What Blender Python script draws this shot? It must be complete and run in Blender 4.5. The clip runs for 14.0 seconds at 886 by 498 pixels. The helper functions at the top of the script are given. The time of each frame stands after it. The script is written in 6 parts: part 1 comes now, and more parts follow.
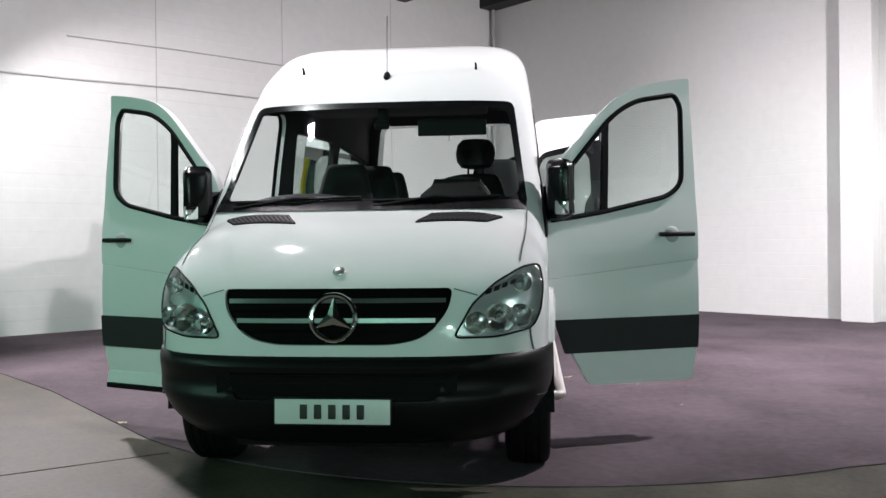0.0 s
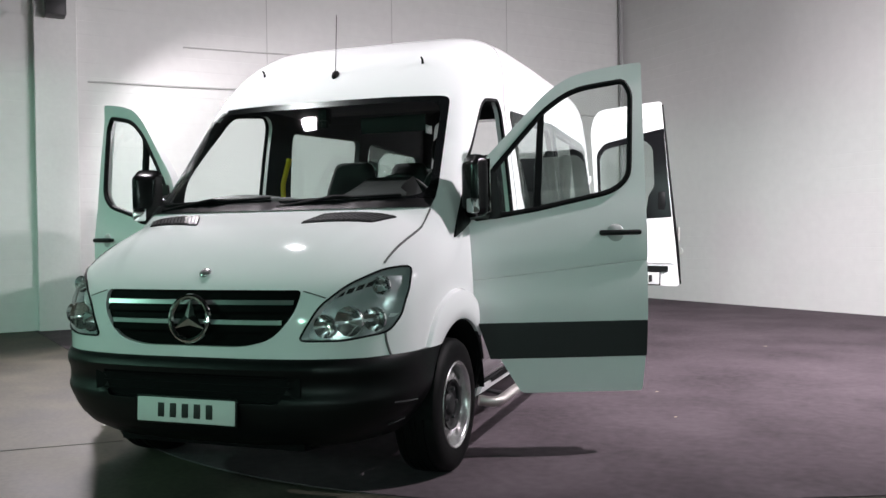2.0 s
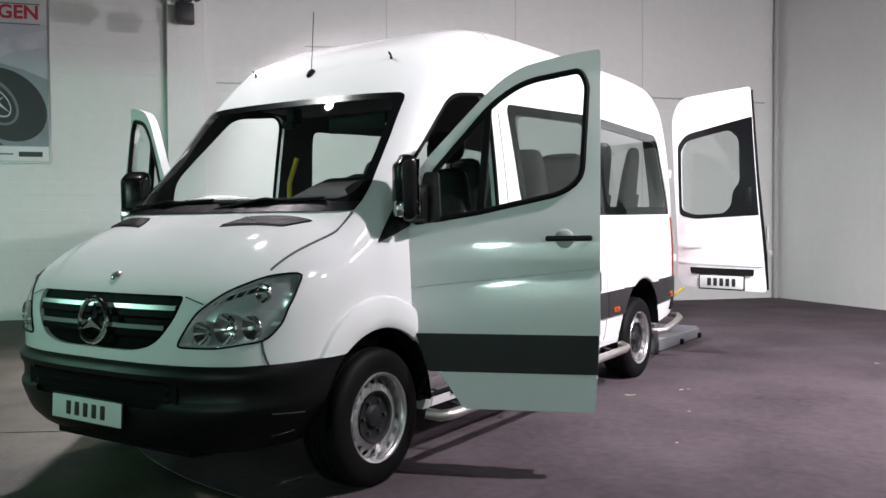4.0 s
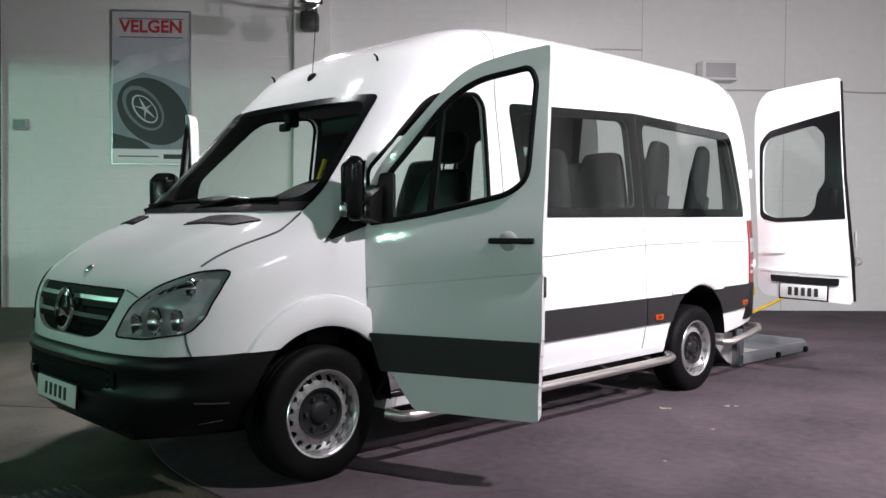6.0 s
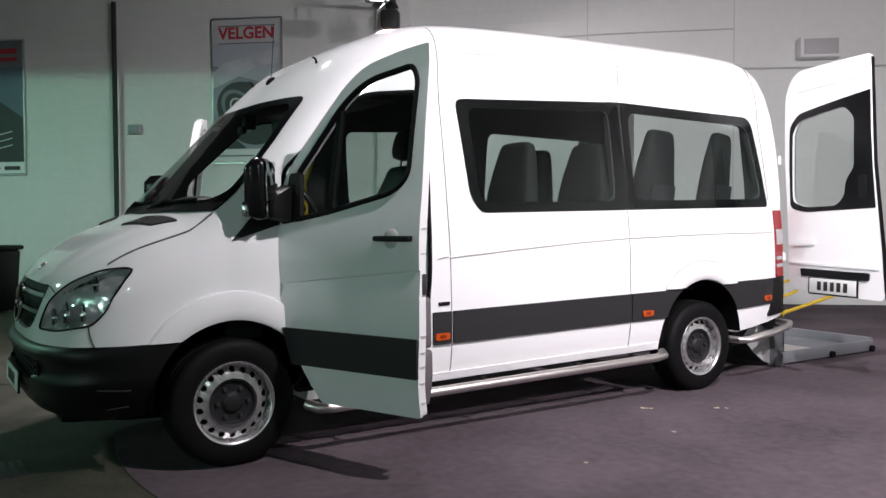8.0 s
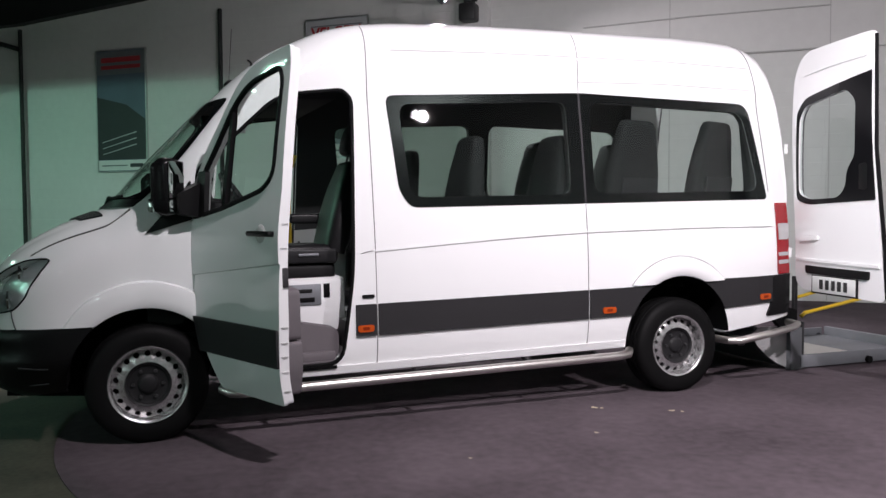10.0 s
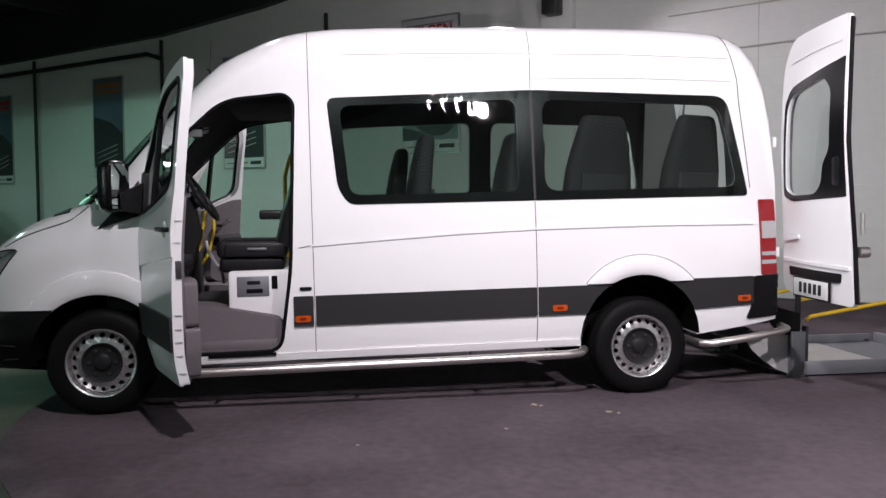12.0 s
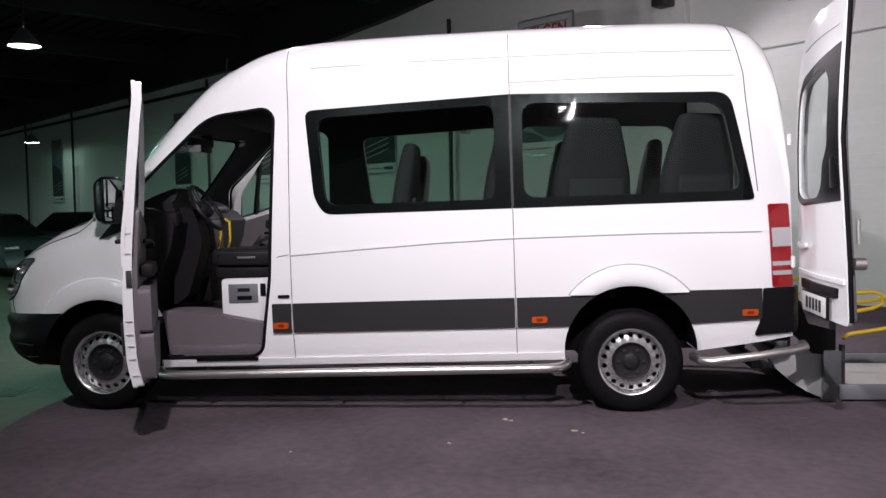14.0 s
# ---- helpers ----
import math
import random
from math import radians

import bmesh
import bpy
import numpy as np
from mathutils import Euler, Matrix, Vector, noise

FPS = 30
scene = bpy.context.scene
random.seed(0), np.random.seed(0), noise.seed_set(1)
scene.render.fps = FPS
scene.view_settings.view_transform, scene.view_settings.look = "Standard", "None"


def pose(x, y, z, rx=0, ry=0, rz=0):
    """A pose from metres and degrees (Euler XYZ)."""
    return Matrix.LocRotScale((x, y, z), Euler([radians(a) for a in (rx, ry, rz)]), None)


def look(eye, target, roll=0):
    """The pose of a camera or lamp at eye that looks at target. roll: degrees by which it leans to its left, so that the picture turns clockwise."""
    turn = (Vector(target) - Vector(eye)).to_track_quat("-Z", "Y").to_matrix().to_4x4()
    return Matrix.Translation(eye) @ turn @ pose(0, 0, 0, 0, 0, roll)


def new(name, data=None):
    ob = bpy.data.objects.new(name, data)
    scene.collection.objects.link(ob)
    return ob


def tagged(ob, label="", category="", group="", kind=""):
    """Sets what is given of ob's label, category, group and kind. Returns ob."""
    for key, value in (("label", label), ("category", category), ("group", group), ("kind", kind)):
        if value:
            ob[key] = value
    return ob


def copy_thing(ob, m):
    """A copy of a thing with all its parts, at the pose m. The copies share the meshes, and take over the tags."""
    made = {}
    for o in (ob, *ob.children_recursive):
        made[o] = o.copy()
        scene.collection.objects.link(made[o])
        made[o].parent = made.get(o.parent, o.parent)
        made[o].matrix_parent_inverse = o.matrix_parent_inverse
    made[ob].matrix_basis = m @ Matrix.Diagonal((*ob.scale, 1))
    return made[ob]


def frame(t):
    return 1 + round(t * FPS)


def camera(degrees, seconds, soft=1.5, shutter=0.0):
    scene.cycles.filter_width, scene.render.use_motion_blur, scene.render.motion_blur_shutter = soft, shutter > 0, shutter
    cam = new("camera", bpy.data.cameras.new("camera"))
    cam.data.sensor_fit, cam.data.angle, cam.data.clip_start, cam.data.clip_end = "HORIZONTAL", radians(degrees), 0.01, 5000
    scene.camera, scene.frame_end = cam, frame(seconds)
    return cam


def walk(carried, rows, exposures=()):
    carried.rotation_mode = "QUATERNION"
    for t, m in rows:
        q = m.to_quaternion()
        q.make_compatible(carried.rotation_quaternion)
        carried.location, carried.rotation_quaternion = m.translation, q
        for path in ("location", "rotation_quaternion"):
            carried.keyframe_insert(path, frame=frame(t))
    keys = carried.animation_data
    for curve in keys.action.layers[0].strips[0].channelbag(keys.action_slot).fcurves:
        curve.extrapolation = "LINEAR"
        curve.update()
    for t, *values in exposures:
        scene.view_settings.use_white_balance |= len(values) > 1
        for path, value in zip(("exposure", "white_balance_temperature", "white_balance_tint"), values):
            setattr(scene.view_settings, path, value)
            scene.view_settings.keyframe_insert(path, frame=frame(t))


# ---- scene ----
cam = camera(55.1, 14.0)
PATH = [
    (0, (0.879, -4.64, 1.187), (0.674, -2.651, 1.174), -0.6),
    (0.5, (1.231, -4.576, 1.191), (0.924, -2.599, 1.178), -0.7),
    (1, (1.635, -4.485, 1.207), (1.202, -2.533, 1.188), -0.6),
    (1.5, (1.991, -4.334, 1.2), (1.448, -2.409, 1.181), -0.7),
    (2, (2.37, -4.179, 1.207), (1.707, -2.292, 1.183), -0.8),
    (2.5, (2.705, -3.963, 1.204), (1.922, -2.123, 1.184), -0.8),
    (3, (2.986, -3.754, 1.226), (2.097, -1.962, 1.198), -0.8),
    (5.5, (4.239, -2.736, 1.294), (2.878, -1.271, 1.245), 0.6),
    (6, (4.454, -2.539, 1.282), (3.015, -1.151, 1.236), 0.5),
    (6.5, (4.688, -2.298, 1.297), (3.171, -0.996, 1.244), 0.4),
    (7, (4.897, -2.028, 1.32), (3.316, -0.805, 1.256), 0.2),
    (7.5, (5.108, -1.766, 1.319), (3.476, -0.612, 1.252), 0.0),
    (8, (5.352, -1.489, 1.325), (3.669, -0.411, 1.254), -0.2),
    (10.5, (6.283, 0.249, 1.351), (4.383, 0.866, 1.253), -0.2),
    (11, (6.45, 0.642, 1.359), (4.522, 1.165, 1.255), -0.1),
    (11.5, (6.586, 1.007, 1.365), (4.633, 1.424, 1.258), -0.2),
    (12, (6.685, 1.375, 1.364), (4.71, 1.674, 1.258), -0.3),
    (12.5, (6.744, 1.735, 1.379), (4.755, 1.922, 1.271), -0.5),
    (13, (6.769, 2.12, 1.4), (4.773, 2.187, 1.29), -0.5),
    (13.5, (6.734, 2.519, 1.412), (4.738, 2.466, 1.304), -0.8),
    (14, (6.674, 2.919, 1.407), (4.684, 2.743, 1.306), -1.0),
]
walk(cam, [(t, look(eye, target, roll)) for t, eye, target, roll in PATH],
     exposures=[(0.0, 0.5, 6500, 10), (3.0, 0.42, 6500, 10), (5.5, 0.26, 6500, 10), (8.0, -0.06, 6500, 10), (10.5, -0.4, 6500, 11), (14.0, -0.5, 6500, 12)])

# ---- world and lights ----
W = bpy.data.worlds.new("hall")
W.use_nodes = True
W.node_tree.nodes["Background"].inputs[0].default_value = (0.5, 0.6, 0.55, 1)
W.node_tree.nodes["Background"].inputs[1].default_value = 0.02
scene.world = W
scene.view_settings.exposure = 0.0


def lamp(name, kind, m, power, color, size=0.3, spot=120.0, blend=0.5):
    data = bpy.data.lights.new(name, kind)
    data.energy, data.color = power, color
    if kind == "AREA":
        data.shape, data.size, data.size_y = "RECTANGLE", size, size * 0.8
    else:
        data.shadow_soft_size = size
    if kind == "SPOT":
        data.spot_size, data.spot_blend = radians(spot), blend
    ob = new(name, data)
    ob.matrix_world = m
    return ob


# FLOOD_W is added beside FLOOD_L to throw the light pool on the wall
FLOOD_R, FLOOD_L, FLOOD_T, FLOOD_M, FLOOD_W = Vector((5.9, 3.5, 3.95)), Vector((-4.75, 3.95, 4.3)), Vector((-1.3, 0.5, 4.35)), Vector((4.4, 1.42, 4.3)), Vector((-4.98, 4.2, 4.28))
AIM_R, AIM_L, AIM_T, AIM_M, AIM_W = Vector((2.2, 6.4, 1.2)), Vector((0.5, 2.0, 1.0)), Vector((-0.3, 0.6, 1.0)), Vector((1.1, 3.3, 0.8)), Vector((-4.0, 8.0, 1.0))
WHITE, GREEN, COOL = (1.0, 0.915, 0.975), (0.46, 1.0, 0.76), (0.72, 1.0, 0.94)
for pos, aim, power, cone, soft, fade in ((FLOOD_R, AIM_R, 1350, 150, 0.06, 1.0), (FLOOD_L, AIM_L, 1500, 140, 0.12, 0.6), (FLOOD_T, AIM_T, 270, 115, 0.05, 0.6), (FLOOD_M, AIM_M, 1200, 125, 0.05, 1.0), (FLOOD_W, AIM_W, 210, 105, 0.06, 0.6)):
    lamp("flood_beam", "SPOT", look(pos + (aim - pos).normalized() * 0.12, aim), power, WHITE, soft, cone, fade)
# first and third hang in the hall; the other four are added fill lights
PENDANTS_AND_FILL = [(-7.05, -5.28, 4.2), (6.0, -22.0, 3.6), (-22.2, -14.2, 3.9), (-1.0, -13.0, 3.9), (11.5, -4.2, 4.6), (-8.1, -14.3, 4.8)]
for p, power, tone in zip(PENDANTS_AND_FILL, (640, 2150, 30, 430, 300, 130), (GREEN, COOL, GREEN, GREEN, COOL, GREEN)):
    lamp("pendant_or_fill_beam", "SPOT", look(Vector(p) - Vector((0, 0, 0.06)), Vector(p) - Vector((0, 0, 1))), power, tone, 0.15, 178, 0.05)

# ---- materials ----


def rgb(v):
    return (*v, 1) if len(v) == 3 else v


def mat(name, color, rough=0.5, metal=0.0, vary=0.0, scale=4.0, bump=0.0, bump_scale=60.0, spec=0.5, coat=0.0, fine=0.0, rough_vary=0.0):
    m = bpy.data.materials.new(name)
    m.use_nodes = True
    t = m.node_tree
    b = t.nodes["Principled BSDF"]
    b.inputs["Base Color"].default_value = rgb(color)
    b.inputs["Roughness"].default_value = rough
    b.inputs["Metallic"].default_value = metal
    b.inputs["Specular IOR Level"].default_value = spec
    b.inputs["Coat Weight"].default_value = coat
    b.inputs["Coat Roughness"].default_value = 0.06
    b.inputs["Coat IOR"].default_value = 1.65
    co = t.nodes.new("ShaderNodeTexCoord")
    if vary or fine:
        n1 = t.nodes.new("ShaderNodeTexNoise")
        n1.inputs["Scale"].default_value, n1.inputs["Detail"].default_value = scale, 6
        n2 = t.nodes.new("ShaderNodeTexNoise")
        n2.inputs["Scale"].default_value, n2.inputs["Detail"].default_value = scale * 14, 4
        add = t.nodes.new("ShaderNodeMath")
        add.operation = "MULTIPLY_ADD"
        add.inputs[1].default_value = fine
        t.links.new(co.outputs["Object"], n1.inputs["Vector"])
        t.links.new(co.outputs["Object"], n2.inputs["Vector"])
        mul = t.nodes.new("ShaderNodeMath")
        mul.operation = "MULTIPLY"
        mul.inputs[1].default_value = vary
        t.links.new(n1.outputs["Fac"], mul.inputs[0])
        t.links.new(n2.outputs["Fac"], add.inputs[0])
        t.links.new(mul.outputs[0], add.inputs[2])
        mr = t.nodes.new("ShaderNodeMapRange")
        mid = 0.5 * (vary + fine)
        mr.inputs["From Min"].default_value, mr.inputs["From Max"].default_value = mid - 0.5, mid + 0.5
        mr.inputs["To Min"].default_value, mr.inputs["To Max"].default_value = 0.5, 1.5
        t.links.new(add.outputs[0], mr.inputs["Value"])
        mix = t.nodes.new("ShaderNodeMix")
        mix.data_type, mix.blend_type = "RGBA", "MULTIPLY"
        mix.inputs["Factor"].default_value = 1.0
        mix.inputs[6].default_value = rgb(color)
        t.links.new(mr.outputs[0], mix.inputs[7])
        t.links.new(mix.outputs[2], b.inputs["Base Color"])
        if rough_vary:
            r = t.nodes.new("ShaderNodeMapRange")
            r.inputs["To Min"].default_value, r.inputs["To Max"].default_value = rough - rough_vary, rough + rough_vary
            t.links.new(n1.outputs["Fac"], r.inputs["Value"])
            t.links.new(r.outputs[0], b.inputs["Roughness"])
    if bump:
        n3 = t.nodes.new("ShaderNodeTexNoise")
        n3.inputs["Scale"].default_value, n3.inputs["Detail"].default_value = bump_scale, 5
        t.links.new(co.outputs["Object"], n3.inputs["Vector"])
        bp = t.nodes.new("ShaderNodeBump")
        bp.inputs["Strength"].default_value, bp.inputs["Distance"].default_value = bump, 0.01
        t.links.new(n3.outputs["Fac"], bp.inputs["Height"])
        t.links.new(bp.outputs[0], b.inputs["Normal"])
    return m


def glass(name, tint, base=0.07):
    """A thin pane: tinted see-through with a mirror gloss that grows at flat angles, alike from both sides."""
    m = bpy.data.materials.new(name)
    m.use_nodes = True
    t = m.node_tree
    t.nodes.remove(t.nodes["Principled BSDF"])
    tr = t.nodes.new("ShaderNodeBsdfTransparent")
    tr.inputs[0].default_value = rgb(tint)
    gl = t.nodes.new("ShaderNodeBsdfGlossy")
    gl.inputs["Roughness"].default_value = 0.015
    lw = t.nodes.new("ShaderNodeLayerWeight")
    lw.inputs["Blend"].default_value = 0.5
    pw = t.nodes.new("ShaderNodeMath")
    pw.operation = "POWER"
    pw.inputs[1].default_value = 5.0
    fr = t.nodes.new("ShaderNodeMapRange")
    fr.inputs["To Min"].default_value, fr.inputs["To Max"].default_value = base, 1.0
    t.links.new(lw.outputs["Facing"], pw.inputs[0])
    t.links.new(pw.outputs[0], fr.inputs["Value"])
    mx = t.nodes.new("ShaderNodeMixShader")
    t.links.new(fr.outputs[0], mx.inputs[0])
    t.links.new(tr.outputs[0], mx.inputs[1])
    t.links.new(gl.outputs[0], mx.inputs[2])
    t.links.new(mx.outputs[0], t.nodes["Material Output"].inputs[0])
    return m


def glow(name, color, strength):
    m = bpy.data.materials.new(name)
    m.use_nodes = True
    b = m.node_tree.nodes["Principled BSDF"]
    b.inputs["Emission Color"].default_value = rgb(color)
    b.inputs["Emission Strength"].default_value = strength
    b.inputs["Base Color"].default_value = (0.8, 0.8, 0.8, 1)
    return m


def wall_mat(name, color, course=0.2, length=0.6):
    """Painted blockwork: faint courses, stains, soft relief."""
    m = mat(name, color, 0.75, vary=0.16, scale=0.5, fine=0.1, spec=0.25)
    t = m.node_tree
    b = t.nodes["Principled BSDF"]
    co = t.nodes.new("ShaderNodeTexCoord")
    mp = t.nodes.new("ShaderNodeMapping")
    mp.inputs["Rotation"].default_value = (radians(90), 0, 0)
    br = t.nodes.new("ShaderNodeTexBrick")
    br.inputs["Scale"].default_value = 1.0
    br.inputs["Mortar Size"].default_value = 0.006
    br.inputs["Mortar Smooth"].default_value = 0.6
    br.inputs["Brick Width"].default_value, br.inputs["Row Height"].default_value = length, course
    br.inputs["Color1"].default_value = br.inputs["Color2"].default_value = (1, 1, 1, 1)
    br.inputs["Mortar"].default_value = (0, 0, 0, 1)
    t.links.new(co.outputs["Object"], mp.inputs["Vector"])
    t.links.new(mp.outputs[0], br.inputs["Vector"])
    ns = t.nodes.new("ShaderNodeTexNoise")
    ns.inputs["Scale"].default_value = 25
    t.links.new(co.outputs["Object"], ns.inputs["Vector"])
    ad = t.nodes.new("ShaderNodeMath")
    ad.operation = "MULTIPLY_ADD"
    ad.inputs[1].default_value = 0.5
    t.links.new(ns.outputs["Fac"], ad.inputs[0])
    t.links.new(br.outputs["Color"], ad.inputs[2])
    bp = t.nodes.new("ShaderNodeBump")
    bp.inputs["Strength"].default_value, bp.inputs["Distance"].default_value = 0.4, 0.006
    t.links.new(ad.outputs[0], bp.inputs["Height"])
    t.links.new(bp.outputs[0], b.inputs["Normal"])
    return m


PAINT = mat("white_paint", (0.78, 0.79, 0.79), 0.5, vary=0.03, scale=2, coat=1.0, spec=0.0)
PLASTIC = mat("black_plastic", (0.0045, 0.0045, 0.005), 0.42, spec=0.22, vary=0.3, scale=6, fine=0.2, bump=0.08, bump_scale=400)
STRIP = mat("strip_plastic", (0.018, 0.0175, 0.019), 0.55, spec=0.35, vary=0.2, scale=5, fine=0.2, bump=0.05, bump_scale=400)
RUBBER = mat("rubber", (0.005, 0.005, 0.0055), 0.6, spec=0.08)
TYRE = mat("tyre_rubber", (0.004, 0.004, 0.0042), 0.6, spec=0.12, vary=0.4, scale=8, fine=0.4, bump=0.1, bump_scale=200)
STEEL = mat("silver_wheel_paint", (0.56, 0.56, 0.56), 0.27, 0.85, vary=0.15, scale=8, fine=0.15)
HUB = mat("dark_hub", (0.012, 0.012, 0.013), 0.55, spec=0.3)
CHROME = mat("chrome", (0.8, 0.8, 0.8), 0.08, 1.0)
TUBE = mat("brushed_steel_tube", (0.74, 0.71, 0.68), 0.4, 1.0, vary=0.2, scale=6)
BLACKGLASS = mat("black_frit", (0.006, 0.006, 0.007), 0.25, spec=0.15)
CLEAR = glass("clear_glass", (0.86, 0.93, 0.9))
TINT = glass("tinted_glass", (0.62, 0.69, 0.66), 0.045)
REARGLASS = glass("rear_door_glass", (0.8, 0.86, 0.84), 0.05)
LENS = glass("lamp_lens", (0.92, 0.95, 0.95))
MIRROR = mat("mirror_glass", (0.75, 0.77, 0.77), 0.02, 1.0)
REFLECTOR = mat("lamp_reflector", (0.9, 0.91, 0.92), 0.1, 1.0, bump=0.12, bump_scale=28)
LAMPDARK = mat("lamp_housing", (0.64, 0.66, 0.67), 0.2, 0.55, bump=0.12, bump_scale=22)
ORANGE = mat("orange_lens", (0.42, 0.065, 0.008), 0.2, spec=0.6)
BULB = mat("dark_orange_lens", (0.2, 0.022, 0.004), 0.2, spec=0.6)
RED = mat("red_lens", (0.25, 0.008, 0.012), 0.12, spec=0.6)
CLEARLENS = mat("white_lens", (0.38, 0.38, 0.38), 0.15, spec=0.6)
PLATE = mat("plate_white", (0.66, 0.68, 0.66), 0.35, vary=0.06, scale=20)
INK = mat("black_ink", (0.015, 0.015, 0.015), 0.5)
PALEGREY = mat("pale_grey_paint", (0.42, 0.42, 0.42), 0.6, vary=0.1, scale=3)
GRILLEBLACK = mat("grille_black", (0.003, 0.003, 0.003), 0.5, spec=0.03)
SEAM = mat("shut_line", (0.09, 0.09, 0.09), 0.8)
GREYTRIM = mat("grey_trim", (0.115, 0.102, 0.11), 0.65, vary=0.15, scale=8, fine=0.15, bump=0.1, bump_scale=300)
DARKTRIM = mat("dark_trim", (0.008, 0.008, 0.0085), 0.6, spec=0.2, vary=0.2, scale=8, fine=0.2, bump=0.1, bump_scale=300)
DASH = mat("dash_grain", (0.011, 0.011, 0.0115), 0.5, spec=0.3, vary=0.2, scale=8, fine=0.2, bump=0.1, bump_scale=300)
LINING = mat("roof_lining", (0.06, 0.06, 0.063), 0.9, vary=0.1, scale=6)
LEATHER = mat("black_leather", (0.011, 0.011, 0.012), 0.42, spec=0.3, vary=0.3, scale=9, bump=0.12, bump_scale=150)
FABRIC = mat("grey_seat_fabric", (0.02, 0.02, 0.0215), 0.85, vary=0.25, scale=12, fine=0.12, bump=0.05, bump_scale=120)
SEATSHELL = mat("seat_shell_fabric", (0.032, 0.031, 0.034), 0.8, vary=0.3, scale=12, fine=0.3)
YELLOW = mat("yellow_paint", (0.72, 0.5, 0.03), 0.35)
GREYMETAL = mat("grey_metal", (0.2, 0.21, 0.225), 0.45, 0.4, vary=0.2, scale=6, fine=0.15)
DARKMETAL = mat("dark_metal", (0.05, 0.05, 0.052), 0.5, 0.5, vary=0.3, scale=6)
CARPET = mat("carpet", (0.09, 0.073, 0.083), 0.95, vary=1.3, scale=1.1, fine=0.7, bump=0.5, bump_scale=320, spec=0.15)
CONCRETE = mat("concrete", (0.058, 0.053, 0.04), 0.65, vary=2.8, scale=2.2, fine=1.1, bump=0.1, bump_scale=90, spec=0.25, rough_vary=0.15)
WALLP = wall_mat("painted_block_wall", (0.72, 0.73, 0.71))
PILASTER = mat("painted_concrete", (0.74, 0.75, 0.73), 0.7, vary=0.15, scale=1.5, fine=0.1, spec=0.25)
CEIL = mat("dark_ceiling", (0.012, 0.013, 0.013), 0.85, vary=0.4, scale=1.0)
STEELBEAM = mat("dark_beam", (0.014, 0.016, 0.016), 0.6, vary=0.3, scale=3)

# ---- mesh helpers ----


def mesh_object(name, bm, material, smooth=False, angle=40):
    me = bpy.data.meshes.new(name)
    bmesh.ops.recalc_face_normals(bm, faces=bm.faces)
    bm.to_mesh(me)
    bm.free()
    for m in material if isinstance(material, (list, tuple)) else [material]:
        me.materials.append(m)
    if smooth:
        me.shade_smooth()
        me.set_sharp_from_angle(angle=radians(angle))
    return new(name, me)


def part(name, bm, material, parent=None, label="", smooth=True, angle=40):
    ob = mesh_object(name, bm, material, smooth, angle)
    if parent is not None:
        ob.parent = parent
        if parent.type == "MESH":
            ob.matrix_parent_inverse = parent.matrix_basis.inverted()
    return tagged(ob, label) if label else ob


def thing(name, label, category, group="", at=(0, 0, 0)):
    ob = new(name)
    ob.location = at
    return tagged(ob, label, category, group)


def structure(name, bm, material, label="", smooth=False):
    return tagged(mesh_object(name, bm, material, smooth), label, kind="structure")


def box(bm, lo, hi, bevel=0.0, m=None, seg=2):
    r = bmesh.ops.create_cube(bm, size=1)
    vs = r["verts"]
    for v in vs:
        v.co = Vector([lo[i] + (v.co[i] + 0.5) * (hi[i] - lo[i]) for i in range(3)])
    if bevel:
        es = list({e for v in vs for e in v.link_edges})
        g = bmesh.ops.bevel(bm, geom=es, offset=bevel, segments=seg, affect="EDGES", profile=0.5)
        vs = list({v for f in g["faces"] for v in f.verts} | {v for v in vs if v.is_valid})
    if m is not None:
        bmesh.ops.transform(bm, matrix=m, verts=vs)
    return vs


def boxbm(lo, hi, bevel=0.0, m=None, seg=2):
    bm = bmesh.new()
    box(bm, lo, hi, bevel, m, seg)
    return bm


def cyl(bm, a, b, r, r2=None, n=16, caps=True):
    a, b = Vector(a), Vector(b)
    d = b - a
    m = Matrix.Translation((a + b) / 2) @ d.to_track_quat("Z", "Y").to_matrix().to_4x4()
    return bmesh.ops.create_cone(bm, cap_ends=caps, segments=n, radius1=r, radius2=r if r2 is None else r2, depth=d.length, matrix=m)["verts"]


def tube(bm, pts, r, n=10, closed=False):
    """A round bar along a polyline."""
    pts = [Vector(p) for p in pts]
    rings = []
    k = len(pts)
    up = None
    for i, p in enumerate(pts):
        q, s = (pts[(i + 1) % k], pts[i - 1]) if closed or 0 < i < k - 1 else ((pts[1], pts[0]) if i == 0 else (pts[-1], pts[-2]))
        d = (q - s).normalized()
        if up is None:
            up = d.orthogonal().normalized()
        up = (up - d * up.dot(d)).normalized()
        w = d.cross(up)
        rings.append([bm.verts.new(p + r * (math.cos(2 * math.pi * j / n) * up + math.sin(2 * math.pi * j / n) * w)) for j in range(n)])
    for i in range(k if closed else k - 1):
        a, b = rings[i], rings[(i + 1) % k]
        for j in range(n):
            bm.faces.new((a[j], a[(j + 1) % n], b[(j + 1) % n], b[j]))
    if not closed:
        bm.faces.new(rings[0][::-1])
        bm.faces.new(rings[-1])


def arc(c, r, a0, a1, n, plane="yz"):
    out = []
    for i in range(n + 1):
        a = radians(a0 + (a1 - a0) * i / n)
        u, v = r * math.cos(a), r * math.sin(a)
        out.append(Vector(c) + (Vector((0, u, v)) if plane == "yz" else Vector((u, v, 0)) if plane == "xy" else Vector((u, 0, v))))
    return out


